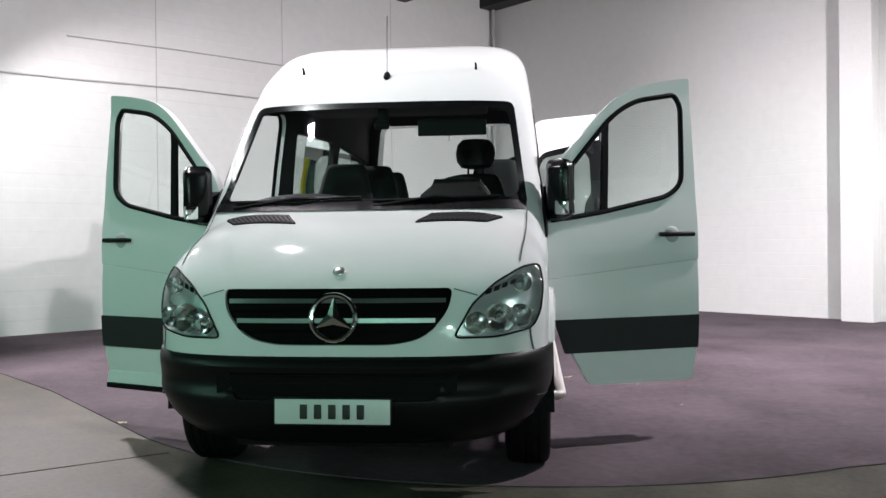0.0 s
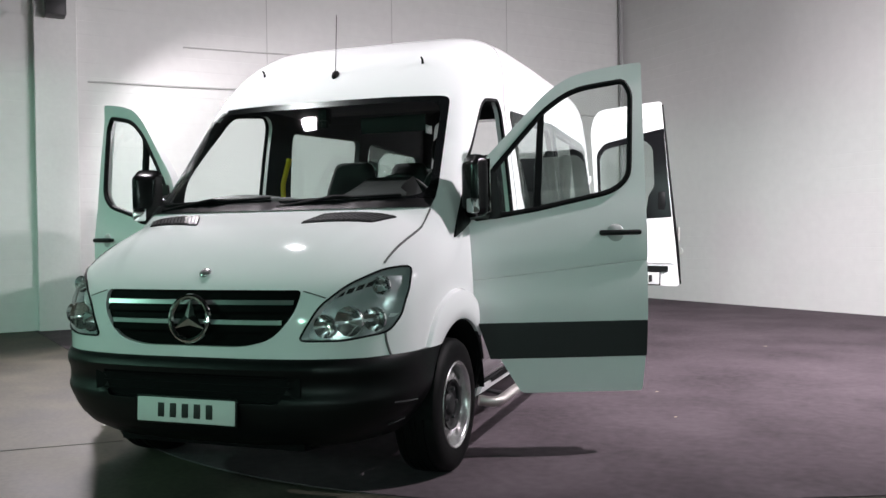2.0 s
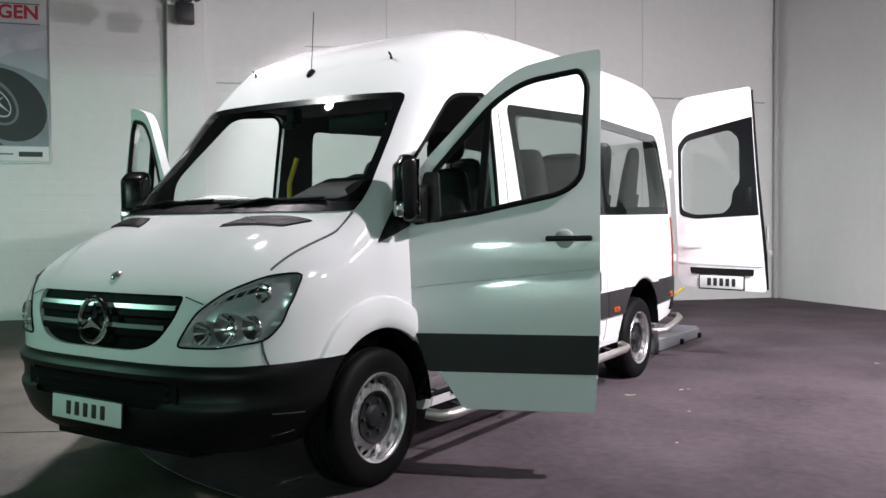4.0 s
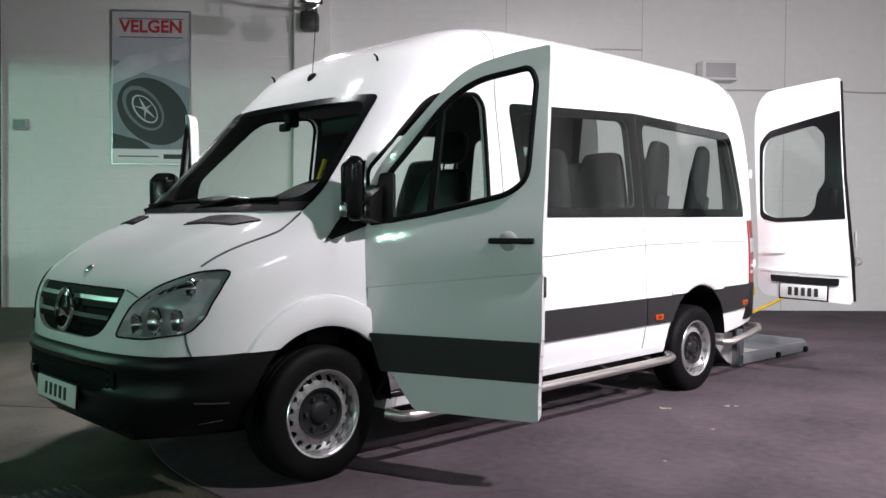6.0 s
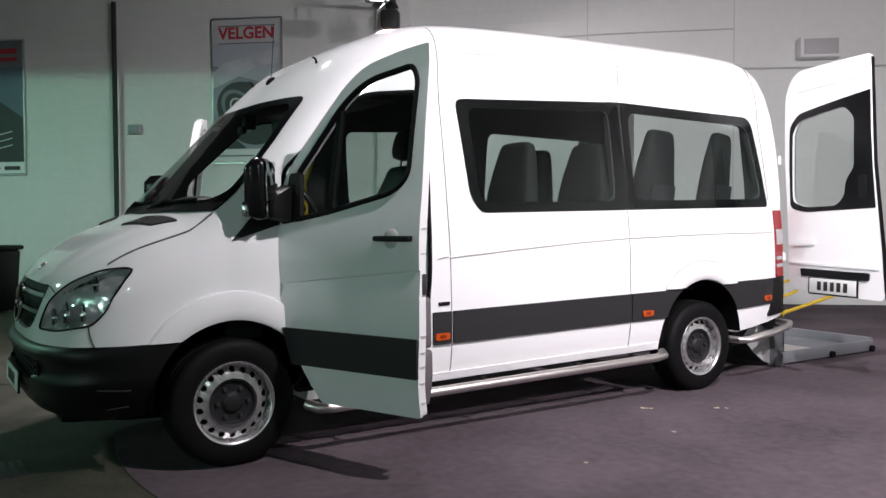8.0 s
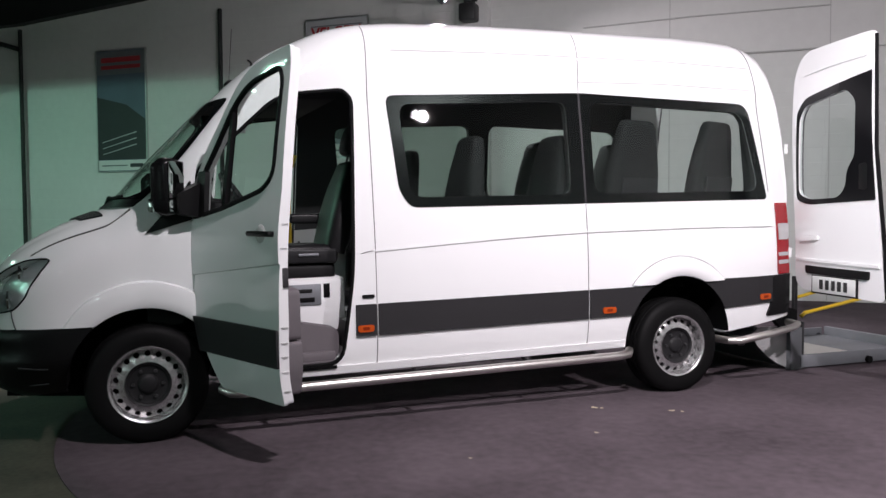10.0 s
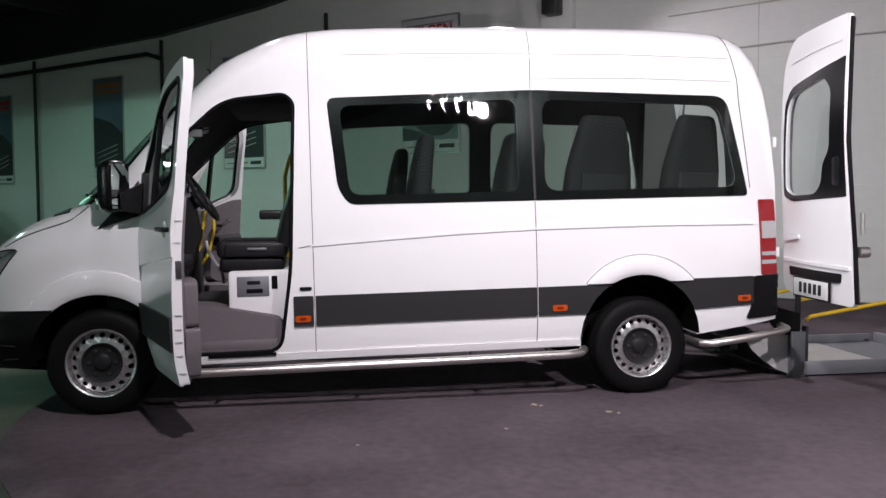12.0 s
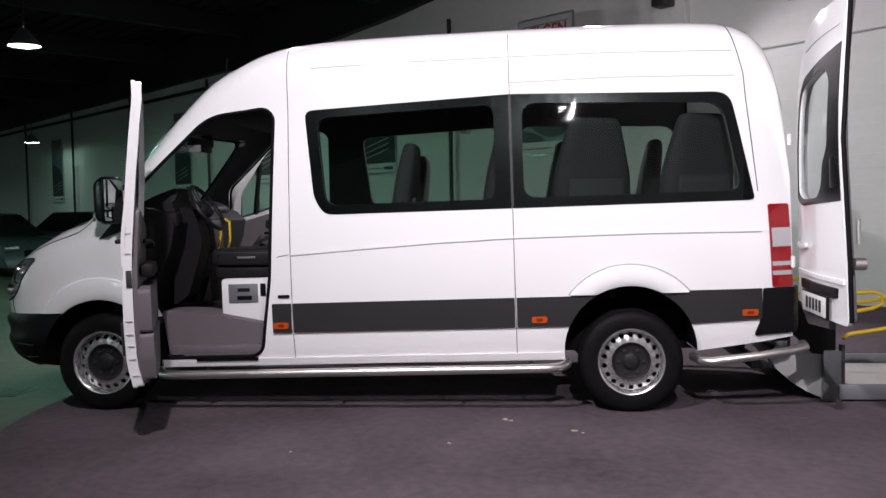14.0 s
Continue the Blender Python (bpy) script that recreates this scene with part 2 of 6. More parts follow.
def rounded(poly, rad, n=5):
    """A polygon with rounded corners; rad is one radius or one for each corner."""
    out = []
    k = len(poly)
    for i in range(k):
        p, a, b = Vector(poly[i]), Vector(poly[i - 1]), Vector(poly[(i + 1) % k])
        r = rad[i] if isinstance(rad, (list, tuple)) else rad
        if r <= 0:
            out.append(p)
            continue
        u, v = (a - p), (b - p)
        r = min(r, u.length * 0.49, v.length * 0.49)
        s, e = p + u.normalized() * r, p + v.normalized() * r
        for j in range(n + 1):
            t = j / n
            out.append(s.lerp(p, t).lerp(p.lerp(e, t), t))
    return out


def resample(poly, step):
    out = []
    k = len(poly)
    for i in range(k):
        a, b = Vector(poly[i]), Vector(poly[(i + 1) % k])
        m = max(1, int((b - a).length / step + 0.5))
        out += [a.lerp(b, j / m) for j in range(m)]
    return out


def prism(poly, axis, lo, hi):
    """A closed prism over a polygon, along axis x (polygon y, z), y (polygon x, z) or z (polygon x, y)."""
    bm = bmesh.new()

    def at(p, h):
        return (h, p[0], p[1]) if axis == "x" else (p[0], h, p[1]) if axis == "y" else (p[0], p[1], h)
    a = [bm.verts.new(at(p, lo)) for p in poly]
    b = [bm.verts.new(at(p, hi)) for p in poly]
    k = len(poly)
    bm.faces.new(a)
    bm.faces.new(b[::-1])
    for i in range(k):
        bm.faces.new((a[i], a[(i + 1) % k], b[(i + 1) % k], b[i]))
    bmesh.ops.recalc_face_normals(bm, faces=bm.faces)
    return bm


def lathe(profile, n=48, axis="x", caps=False):
    """Turns a list of (along, radius) round an axis."""
    bm = bmesh.new()
    rings = []
    for h, r in profile:
        ring = []
        for j in range(n):
            a = 2 * math.pi * j / n
            c, s = r * math.cos(a), r * math.sin(a)
            ring.append(bm.verts.new((h, c, s) if axis == "x" else (c, s, h)))
        rings.append(ring)
    for a, b in zip(rings, rings[1:]):
        for j in range(n):
            bm.faces.new((a[j], a[(j + 1) % n], b[(j + 1) % n], b[j]))
    if caps:
        bm.faces.new(rings[0])
        bm.faces.new(rings[-1])
    return bm


def interp(x, table, k=1):
    """Smooth (monotone cubic) reading of column k from a table sorted by column 0."""
    if x <= table[0][0]:
        return table[0][k]
    if x >= table[-1][0]:
        return table[-1][k]
    i = next(j for j in range(len(table) - 1) if table[j + 1][0] >= x)
    x0, x1, y0, y1 = table[i][0], table[i + 1][0], table[i][k], table[i + 1][k]
    h, d = x1 - x0, (y1 - y0) / (x1 - x0)

    def slope(j):
        if j == 0 or j == len(table) - 1:
            return d
        a = (table[j][k] - table[j - 1][k]) / (table[j][0] - table[j - 1][0])
        b = (table[j + 1][k] - table[j][k]) / (table[j + 1][0] - table[j][0])
        return 0.0 if a * b <= 0 else 2 * a * b / (a + b)
    m0, m1, t = slope(i), slope(i + 1), (x - x0) / h
    return (2 * t**3 - 3 * t**2 + 1) * y0 + (t**3 - 2 * t**2 + t) * h * m0 + (3 * t**2 - 2 * t**3) * y1 + (t**3 - t**2) * h * m1


def cut(ob, *cutters):
    """Takes closed cutters (bmesh) out of a mesh object."""
    names = []
    for i, bm in enumerate(cutters):
        me = bpy.data.meshes.new("cutter")
        bmesh.ops.recalc_face_normals(bm, faces=bm.faces)
        bm.to_mesh(me)
        bm.free()
        c = new("cutter", me)
        mod = ob.modifiers.new("cut", "BOOLEAN")
        mod.operation, mod.solver, mod.object = "DIFFERENCE", "EXACT", c
        names.append(c)
    bpy.context.view_layer.update()
    dg = bpy.context.evaluated_depsgraph_get()
    me = bpy.data.meshes.new_from_object(ob.evaluated_get(dg))
    ob.modifiers.clear()
    old = ob.data
    ob.data = me
    bpy.data.meshes.remove(old)
    for c in names:
        d = c.data
        bpy.data.objects.remove(c)
        bpy.data.meshes.remove(d)
    return ob


# ---- the hall ----
CORNER = Vector((0.144, 13.11, 0))
U = Vector((-0.6626, -0.749, 0))      # along the poster wall, away from the corner
V = Vector((0.749, -0.6626, 0))       # along the plain wall, away from the corner
HALL = Matrix(((V.x, -U.x, 0, CORNER.x), (V.y, -U.y, 0, CORNER.y), (0, 0, 1, 0), (0, 0, 0, 1)))   # local x along V, y against U
TOP = 6.3


def in_hall(ob):
    ob.matrix_world = HALL @ ob.matrix_world
    return ob


def on_wall(s, d=0.0, z=0.0):
    """A place s metres along the poster wall from the corner, d metres off it."""
    return CORNER + U * s + V * d + Vector((0, 0, z))


in_hall(structure("wall_poster_side", boxbm((-0.3, -48.0, 0), (0, 0.3, TOP)), WALLP, "painted blockwork wall of the hall, pale"))
in_hall(structure("wall_plain_side", boxbm((0, 0, 0), (30, 0.3, TOP)), WALLP, "plain pale painted blockwork wall"))
in_hall(structure("wall_far_end", boxbm((-0.3, -48.3, 0), (30, -48, TOP)), WALLP, "far end wall of the hall"))
in_hall(structure("wall_opposite", boxbm((30, -48.3, 0), (30.3, 0.3, TOP)), WALLP, "opposite wall of the hall"))
bm = boxbm((-0.3, -48.3, TOP), (30.3, 0.3, TOP + 0.2))
for i in range(74):
    box(bm, (0.1 + 0.4 * i, -48.0, TOP - 0.06), (0.28 + 0.4 * i, -0.05, TOP - 0.001))
in_hall(structure("ceiling", bm, CEIL, "dark ribbed metal hall ceiling"))
in_hall(structure("ground", boxbm((-0.3, -48.3, -0.2), (30.3, 0.3, 0.0)), CONCRETE, "worn grey concrete hall floor with stains"))
# carpet: straight edges that run into a round front
CC, CR = Vector((0.8, 2.87)), 3.38
edge = [(-8.9, 6.6), (-4.26, 3.04), (-3.05, 1.98)]
edge += [tuple(p.xy) for p in arc((CC.x, CC.y, 0), CR, 222, 300, 40, "xy")]
edge += [(4.0, 0.55), (9.0, 1.6), (11.0, 4.0), (0.144, 13.11)]
structure("carpet", prism(resample([Vector(p) for p in edge], 0.25), "z", -0.05, 0.006), CARPET, "dark purple-grey display carpet with a rounded edge")


def pilaster(s, w, d, top=TOP):
    ob = structure("pilaster", boxbm((0, -s, 0), (d, -s + w, top), 0.01), PILASTER, "painted concrete pilaster of the hall wall")
    in_hall(ob)


pilaster(10.65, 0.55, 0.16)
for s in (15.2, 19.95, 24.8, 29.8, 34.8, 39.8):
    ob = mesh_object("wall_pipe", (lambda bm: (cyl(bm, (0.12, -s, 0), (0.12, -s, 5.0), 0.04), bm)[1])(bmesh.new()), STEELBEAM, True)
    in_hall(tagged(ob, "dark steel column against the pale hall wall", kind="structure"))
in_hall(structure("pilaster", boxbm((7.17, -0.28, 0), (7.62, 0, TOP), 0.01), PILASTER, "painted concrete pilaster of the hall wall"))
EAVES = [(-47, 4.95), (-20, 5.1), (-17, 5.32), (-13.2, 5.78)]      # the eaves line climbs towards the corner
bm = prism([Vector(p) for p in EAVES] + [Vector((y, z + 0.15)) for y, z in EAVES[::-1]], "x", 0.0, 0.2)
in_hall(structure("trim", bm, STEELBEAM, "dark steel eaves beam along the hall wall"))
bm = bmesh.new()
tube(bm, [(0.16, -46, 4.74), (0.16, -30, 4.74), (0.16, -20.4, 4.74), (0.13, -20.0, 4.62)], 0.05, 10)
in_hall(structure("wall_pipe", bm, STEELBEAM, "dark steel pipe along the hall wall under the eaves", True))
for i in range(9):
    y = -2.5 - 5 * i
    in_hall(structure("ceiling_beam", boxbm((0, y - 0.12, 5.75), (30, y + 0.12, 6.25), 0.02), STEELBEAM, "dark steel ceiling beam"))
in_hall(structure("trim", boxbm((0.0, -0.4, 6.0), (3.4, 0, 6.3), 0.02), STEELBEAM, "dark steel beam under the ceiling along the hall wall"))
JOINT = mat("floor_joint", (0.018, 0.0165, 0.0115), 0.8)
a, b = Vector((-5.0, -2.93, 0)), Vector((-1.2, 0.05, 0))
n = Vector((a.y - b.y, b.x - a.x, 0)).normalized() * 0.004
bm = bmesh.new()
vs = [bm.verts.new(p + Vector((0, 0, h))) for h in (-0.01, 0.003) for p in (a - n, b - n, b + n, a + n)]
for q in ((3, 2, 1, 0), (4, 5, 6, 7), (0, 1, 5, 4), (1, 2, 6, 5), (2, 3, 7, 6), (3, 0, 4, 7)):
    bm.faces.new([vs[i] for i in q])
structure("trim", bm, JOINT, "dark joint across the concrete floor")
bm = prism([Vector((y, z + 0.15)) for y, z in EAVES] + [Vector((-13.2, TOP - 0.01)), Vector((-47, TOP - 0.01))], "x", 0.002, 0.05)
in_hall(structure("trim", bm, STEELBEAM, "dark cladding above the eaves beam"))

# ---- the minibus: its form ----
# Own frame: y from the front axle to the rear, z up, x to its driver's side. The body stands nose-down by one degree.
RAKE = Matrix.Translation((0, 1.8, 0)) @ Matrix.Rotation(math.atan(0.018), 4, "X") @ Matrix.Translation((0, -1.8, 0))
SIDE = [(0.30, 0.925), (0.40, 0.955), (0.56, 0.98), (0.8, 0.985), (1.05, 0.983), (1.2, 0.975), (1.36, 0.96), (1.75, 0.92), (2.1, 0.875), (2.3, 0.85)]
CROWN = [(-0.94, 0.70), (-0.935, 0.80), (-0.92, 0.90), (-0.895, 0.98), (-0.86, 1.04), (-0.82, 1.085), (-0.75, 1.14), (-0.6, 1.235), (-0.4, 1.33),
         (-0.22, 1.405), (-0.17, 1.43), (0.0, 1.62), (0.2, 1.83), (0.45, 2.08), (0.63, 2.245), (0.8, 2.38), (1.0, 2.468), (1.2, 2.543), (1.4, 2.585), (1.7, 2.61),
         (2.6, 2.625), (3.8, 2.62), (4.3, 2.595), (4.5, 2.54), (4.62, 2.42), (4.70, 2.15), (4.74, 1.6)]
SHOULDER = [(-0.94, 0.66), (-0.85, 0.80), (-0.5, 0.95), (0.0, 1.1), (0.3, 1.4), (0.58, 1.75), (1.0, 2.0), (1.35, 2.1), (4.3, 2.1), (4.62, 1.9), (4.74, 1.3)]
SQUARE = [(-0.94, 3.3), (-0.65, 4.3), (-0.12, 4.3), (0.15, 3.1), (0.58, 3.3), (0.9, 5.0), (1.2, 6.8), (4.74, 6.5)]
POWER = [(-0.94, 2.6), (-0.5, 2.5), (0.0, 2.2), (0.3, 2.4), (0.58, 3.0), (1.35, 4.2), (4.74, 4.2)]


def plan(y):
    """How far the sides stand out at y, as a share."""
    if y < -0.3:
        k = min(1.0, (-0.3 - y) / 0.64)
        return max(0.0, 1 - k**3) ** (1 / 3) * 0.985
    if y > 4.3:
        k = min(1.0, (y - 4.3) / 0.5)
        return 1 - 0.095 * k**2
    return 0.985 + 0.015 * min(1, (y + 0.3) / 0.6)


def half(y, z):
    """The half-width of the body at y and height z."""
    zs, zc = interp(y, SHOULDER), interp(y, CROWN)
    if z <= zs:
        return interp(z, SIDE) * plan(y)
    if z >= zc:
        return 0.0
    m = interp(y, POWER)
    return interp(zs, SIDE) * plan(y) * (1 - ((z - zs) / (zc - zs)) ** m) ** (1 / interp(y, SQUARE))


def ridge(x, y):
    """The raised middle field of the bonnet."""
    k = max(0.0, min(1.0, (y + 0.84) / 0.16)) * max(0.0, min(1.0, (-0.30 - y) / 0.16))
    d = max(0.0, min(1.0, (0.50 + (y + 0.85) * 0.35 + 0.03 - abs(x)) / 0.06))
    return 0.011 * k * k * (3 - 2 * k) * d * d * (3 - 2 * d)


def roof(x, y):
    """The height of the body's top at x, y."""
    zs, zc, m = interp(y, SHOULDER), interp(y, CROWN), interp(y, POWER)
    k = min(1.0, abs(x) / max(1e-6, interp(zs, SIDE) * plan(y)))
    return zs + (zc - zs) * (1 - k ** interp(y, SQUARE)) ** (1 / m) + ridge(x, y)


def nose(x, z):
    """The y of the body's front (bonnet, screen or roof front) at x, z."""
    lo, hi = -0.94, 1.6
    for _ in range(40):
        mid = (lo + hi) / 2
        if half(mid, z) >= max(abs(x), 0.002):
            hi = mid
        else:
            lo = mid
    return hi


def section(y, inset=0.0, bottom=0.33, n_side=16, n_top=34):
    """Half a section at y from the sill up to the middle of the roof."""
    zs, zc, m = interp(y, SHOULDER), interp(y, CROWN), interp(y, POWER)
    bottom = min(bottom, zs - 0.02)
    xs = interp(zs, SIDE) * plan(y)
    pts = [(half(y, bottom + (zs - bottom) * i / n_side), bottom + (zs - bottom) * i / n_side) for i in range(n_side)]
    for i in range(n_top + 1):
        a = math.pi / 2 * i / n_top
        pts.append((xs * max(0.0, math.cos(a)) ** (2 / interp(y, SQUARE)), zs + (zc - zs) * math.sin(a) ** (2 / m)))
        pts[-1] = (pts[-1][0], pts[-1][1] + ridge(pts[-1][0], y))
    if inset:
        pts = [(max(0.0, x - inset), z - inset * (i / len(pts)) ** 2) for i, (x, z) in enumerate(pts)]
    return pts


def loft(stations, inset=0.0, bottom=0.33):
    bm = bmesh.new()
    rows = []
    for y in stations:
        s = section(y, inset, bottom(y) if callable(bottom) else bottom)
        full = [(-x, z) for x, z in s] + [(x, z) for x, z in s[-2::-1]]
        rows.append([bm.verts.new((x, y, z)) for x, z in full])
    k = len(rows[0])
    for a, b in zip(rows, rows[1:]):
        for i in range(k - 1):
            bm.faces.new((a[i], a[i + 1], b[i + 1], b[i]))
        bm.faces.new((a[k - 1], a[0], b[0], b[k - 1]))
    bm.faces.new(rows[0])
    bm.faces.new(rows[-1][::-1])
    bmesh.ops.remove_doubles(bm, verts=bm.verts, dist=0.0004)
    bmesh.ops.recalc_face_normals(bm, faces=bm.faces)
    return bm


def shorten(verts):
    """The nose ahead of the wheels is a little shorter than its lofted form."""
    for v in verts:
        if v.co.y < -0.3:
            v.co.y = -0.3 + (v.co.y + 0.3) * 0.955


def raked(bm):
    shorten(bm.verts)
    bmesh.ops.transform(bm, matrix=RAKE, verts=bm.verts)
    return bm


def rake_ob(ob):
    shorten(ob.data.vertices)
    ob.data.transform(RAKE)
    return ob


def sheet(poly, fn, thick, step=0.05, hole=None, cuts=()):
    """A curved panel: the polygon in two axes, put on a surface by fn(a, b, depth); holes are cut by polygons inside."""
    loops = [resample(poly, step)] + ([resample(h, step) for h in hole] if hole else [])
    bm = bmesh.new()
    es = []
    for lp in loops:
        vs = [bm.verts.new((p[0], p[1], 0)) for p in lp]
        es += [bm.edges.new((vs[i], vs[(i + 1) % len(vs)])) for i in range(len(vs))]
    bmesh.ops.triangle_fill(bm, edges=es, use_beauty=True)
    bmesh.ops.recalc_face_normals(bm, faces=bm.faces)
    lo = Vector((min(v.co.x for v in bm.verts), min(v.co.y for v in bm.verts)))
    hi = Vector((max(v.co.x for v in bm.verts), max(v.co.y for v in bm.verts)))
    for ax in (0, 1):
        n = int((hi[ax] - lo[ax]) / (step * 2)) + 1
        for i in range(1, n):
            c = [0, 0, 0]
            c[ax] = lo[ax] + (hi[ax] - lo[ax]) * i / n
            no = [0, 0, 0]
            no[ax] = 1
            bmesh.ops.bisect_plane(bm, geom=bm.verts[:] + bm.edges[:] + bm.faces[:], plane_co=c, plane_no=no)
    for (a0, b0), (a1, b1) in cuts:
        bmesh.ops.bisect_plane(bm, geom=bm.verts[:] + bm.edges[:] + bm.faces[:], plane_co=(a0, b0, 0), plane_no=(b1 - b0, a0 - a1, 0))
    flat = [(v, v.co.x, v.co.y) for v in bm.verts]
    if thick:
        back = {}
        for v, a, b in flat:
            back[v] = bm.verts.new(fn(a, b, thick))
        faces = bm.faces[:]
        bound = [e for e in bm.edges if len(e.link_faces) == 1]
        for f in faces:
            bm.faces.new([back[v] for v in f.verts][::-1])
        for e in bound:
            a, b = e.verts
            bm.faces.new((a, b, back[b], back[a]))
    for v, a, b in flat:
        v.co = fn(a, b, 0.0)
    bmesh.ops.recalc_face_normals(bm, faces=bm.faces)
    return bm


def on_side(sign=1, out=0.0):
    return lambda y, z, d: Vector((sign * (half(y, z) + out - d), y, z))


def on_front(out=0.0):
    return lambda x, z, d: Vector((x, nose(x, z) - out + d, z))


def on_top(out=0.0):
    return lambda x, y, d: Vector((x, y, roof(x, y) + out - d))


def line_on(fn, pts, width, height=0.002, sub=12):
    """A thin raised or sunk line that follows a surface."""
    bm = bmesh.new()
    path = []
    for a, b in zip(pts, pts[1:]):
        path += [Vector(a).lerp(Vector(b), i / sub) for i in range(sub)]
    path.append(Vector(pts[-1]))
    prev = None
    for i, p in enumerate(path):
        d = (path[min(i + 1, len(path) - 1)] - path[max(i - 1, 0)]).normalized()
        n = Vector((-d.y, d.x)) * width / 2
        q = [bm.verts.new(fn(*(p + n), 0.004)), bm.verts.new(fn(*(p + n), -height)), bm.verts.new(fn(*(p - n), -height)), bm.verts.new(fn(*(p - n), 0.004))]
        if prev:
            for j in range(3):
                bm.faces.new((prev[j], prev[j + 1], q[j + 1], q[j]))
        prev = q
    return bm


van = thing("minibus", "white high-roof minibus with open doors on a display carpet", "minibus")
stations = [-0.9395, -0.938, -0.935, -0.93, -0.92, -0.905, -0.89, -0.87, -0.85, -0.82, -0.78, -0.73, -0.67, -0.6, -0.55, -0.5, -0.45, -0.4, -0.35, -0.3, -0.27, -0.24, -0.2, -0.17, -0.1, 0.0, 0.1, 0.2,
            0.3, 0.4, 0.5, 0.6, 0.7, 0.8, 0.9, 1.0, 1.1, 1.2, 1.3, 1.4, 1.6, 1.9, 2.3, 2.8, 3.3, 3.8, 4.1, 4.3, 4.42, 4.52, 4.6, 4.66, 4.70, 4.735]
body = mesh_object("body", loft(stations, 0, lambda y: 0.33 if y > -0.42 else 0.70), PAINT)
inner = loft([-0.05, 0.1, 0.2, 0.3, 0.4, 0.5, 0.6, 0.7, 0.8, 0.9, 1.0, 1.2, 1.4, 1.8, 2.4, 3.2, 4.0, 4.4], 0.045, lambda y: 0.66)
DOOR = rounded([(0.34, 0.40), (1.155, 0.40), (1.235, 0.95), (1.282, 2.055), (1.225, 2.115), (0.82, 2.07), (0.33, 1.62), (0.30, 1.35), (0.30, 0.75), (0.42, 0.52)][::-1], [0.05, 0.02, 0.05, 0.05, 0.12, 0.08, 0.06, 0.1, 0.1, 0.05])
WIN1 = rounded([(1.64, 1.43), (2.80, 1.43), (2.80, 2.07), (1.585, 2.03)], 0.08)
WIN2 = rounded([(2.99, 1.43), (4.41, 1.43), (4.30, 2.02), (2.99, 2.07)], 0.1)
SCREEN = rounded([(-0.84, 1.452), (0.84, 1.452), (0.76, 2.04), (-0.76, 2.04)], 0.05)
REAR = rounded([(-0.80, 0.66), (0.80, 0.66), (0.80, 1.5), (0.70, 2.4), (-0.70, 2.4), (-0.80, 1.5)], 0.08)


def well(y, s):
    bm = bmesh.new()
    cyl(bm, (s * 0.495, y, 0.39), (s * 1.2, y, 0.39), 0.435, n=48)
    return bm


LAMP = rounded([(0.535, 0.815), (0.62, 0.965), (0.72, 1.055), (0.84, 1.12), (0.922, 1.13), (0.938, 1.03), (0.925, 0.915), (0.888, 0.843), (0.725, 0.814)], 0.03, 3)
GRILLE = rounded([(-0.53, 1.035), (0.53, 1.035), (0.515, 0.94), (0.42, 0.82), (0.28, 0.785), (-0.28, 0.785), (-0.42, 0.82), (-0.515, 0.94)], [0.03, 0.03, 0.06, 0.08, 0.08, 0.08, 0.08, 0.06], 4)


def flip(poly):
    return [Vector((-p[0], p[1])) for p in poly][::-1]


cutters = [inner, prism(SCREEN, "y", -0.4, 0.72), prism(REAR, "y", 4.3, 5.0), boxbm((-1.1, -1.2, 0.2), (1.1, -0.40, 0.735)), prism([(4.0, 0.28), (4.9, 0.28), (4.9, 0.475), (4.0, 0.365)], "x", -1.2, 1.2),
           sheet(LAMP, on_front(0.03), 0.11), sheet(flip(LAMP), on_front(0.03), 0.11), sheet(GRILLE, on_front(0.03), 0.08)]
for s in (1, -1):
    cutters += [prism(DOOR, "x", s * 0.62, s * 1.2), prism(WIN1, "x", s * 0.7, s * 1.2), prism(WIN2, "x", s * 0.7, s * 1.2), well(0, s), well(3.665, s)]
cut(body, *cutters)
body.data.materials.append(LINING)
for f in body.data.polygons:
    c = f.center
    if -0.06 < c.y < 4.42 and c.z > 0.64 and half(c.y, c.z) - abs(c.x) > 0.035 and abs(c.x) < 0.93 and interp(c.y, CROWN) - c.z > 0.03:
        f.material_index = 1 if roof(c.x, c.y) - c.z > 0.03 else 0
    elif 1.5 < c.y < 4.45 and 1.4 < c.z < 2.1 and abs(f.normal.x) < 0.5 and half(c.y, c.z) - abs(c.x) > 0.008:
        f.material_index = 1
    elif c.y < 0.85 and 1.42 < c.z < 2.1 and abs(c.x) < 0.88 and c.y - nose(c.x, c.z) > 0.012:
        f.material_index = 1
body.data.shade_smooth()
body.data.set_sharp_from_angle(angle=radians(35))
rake_ob(body).parent = van
tagged(body, "white painted body shell")


def vpart(name, bm, material, parent=van, label="", smooth=True, angle=40):
    return part(name, raked(bm), material, parent, label, smooth, angle)


WHITETAG = mat("white_tag", (0.7, 0.72, 0.72), 0.6)
BARTRIM = mat("satin_bar_trim", (0.3, 0.305, 0.31), 0.32, 1.0)
# grey that stands for the shade along creases and grooves of the white body
CREASE_SHADE = mat("crease_shade_grey", (0.3, 0.3, 0.3), 0.6)
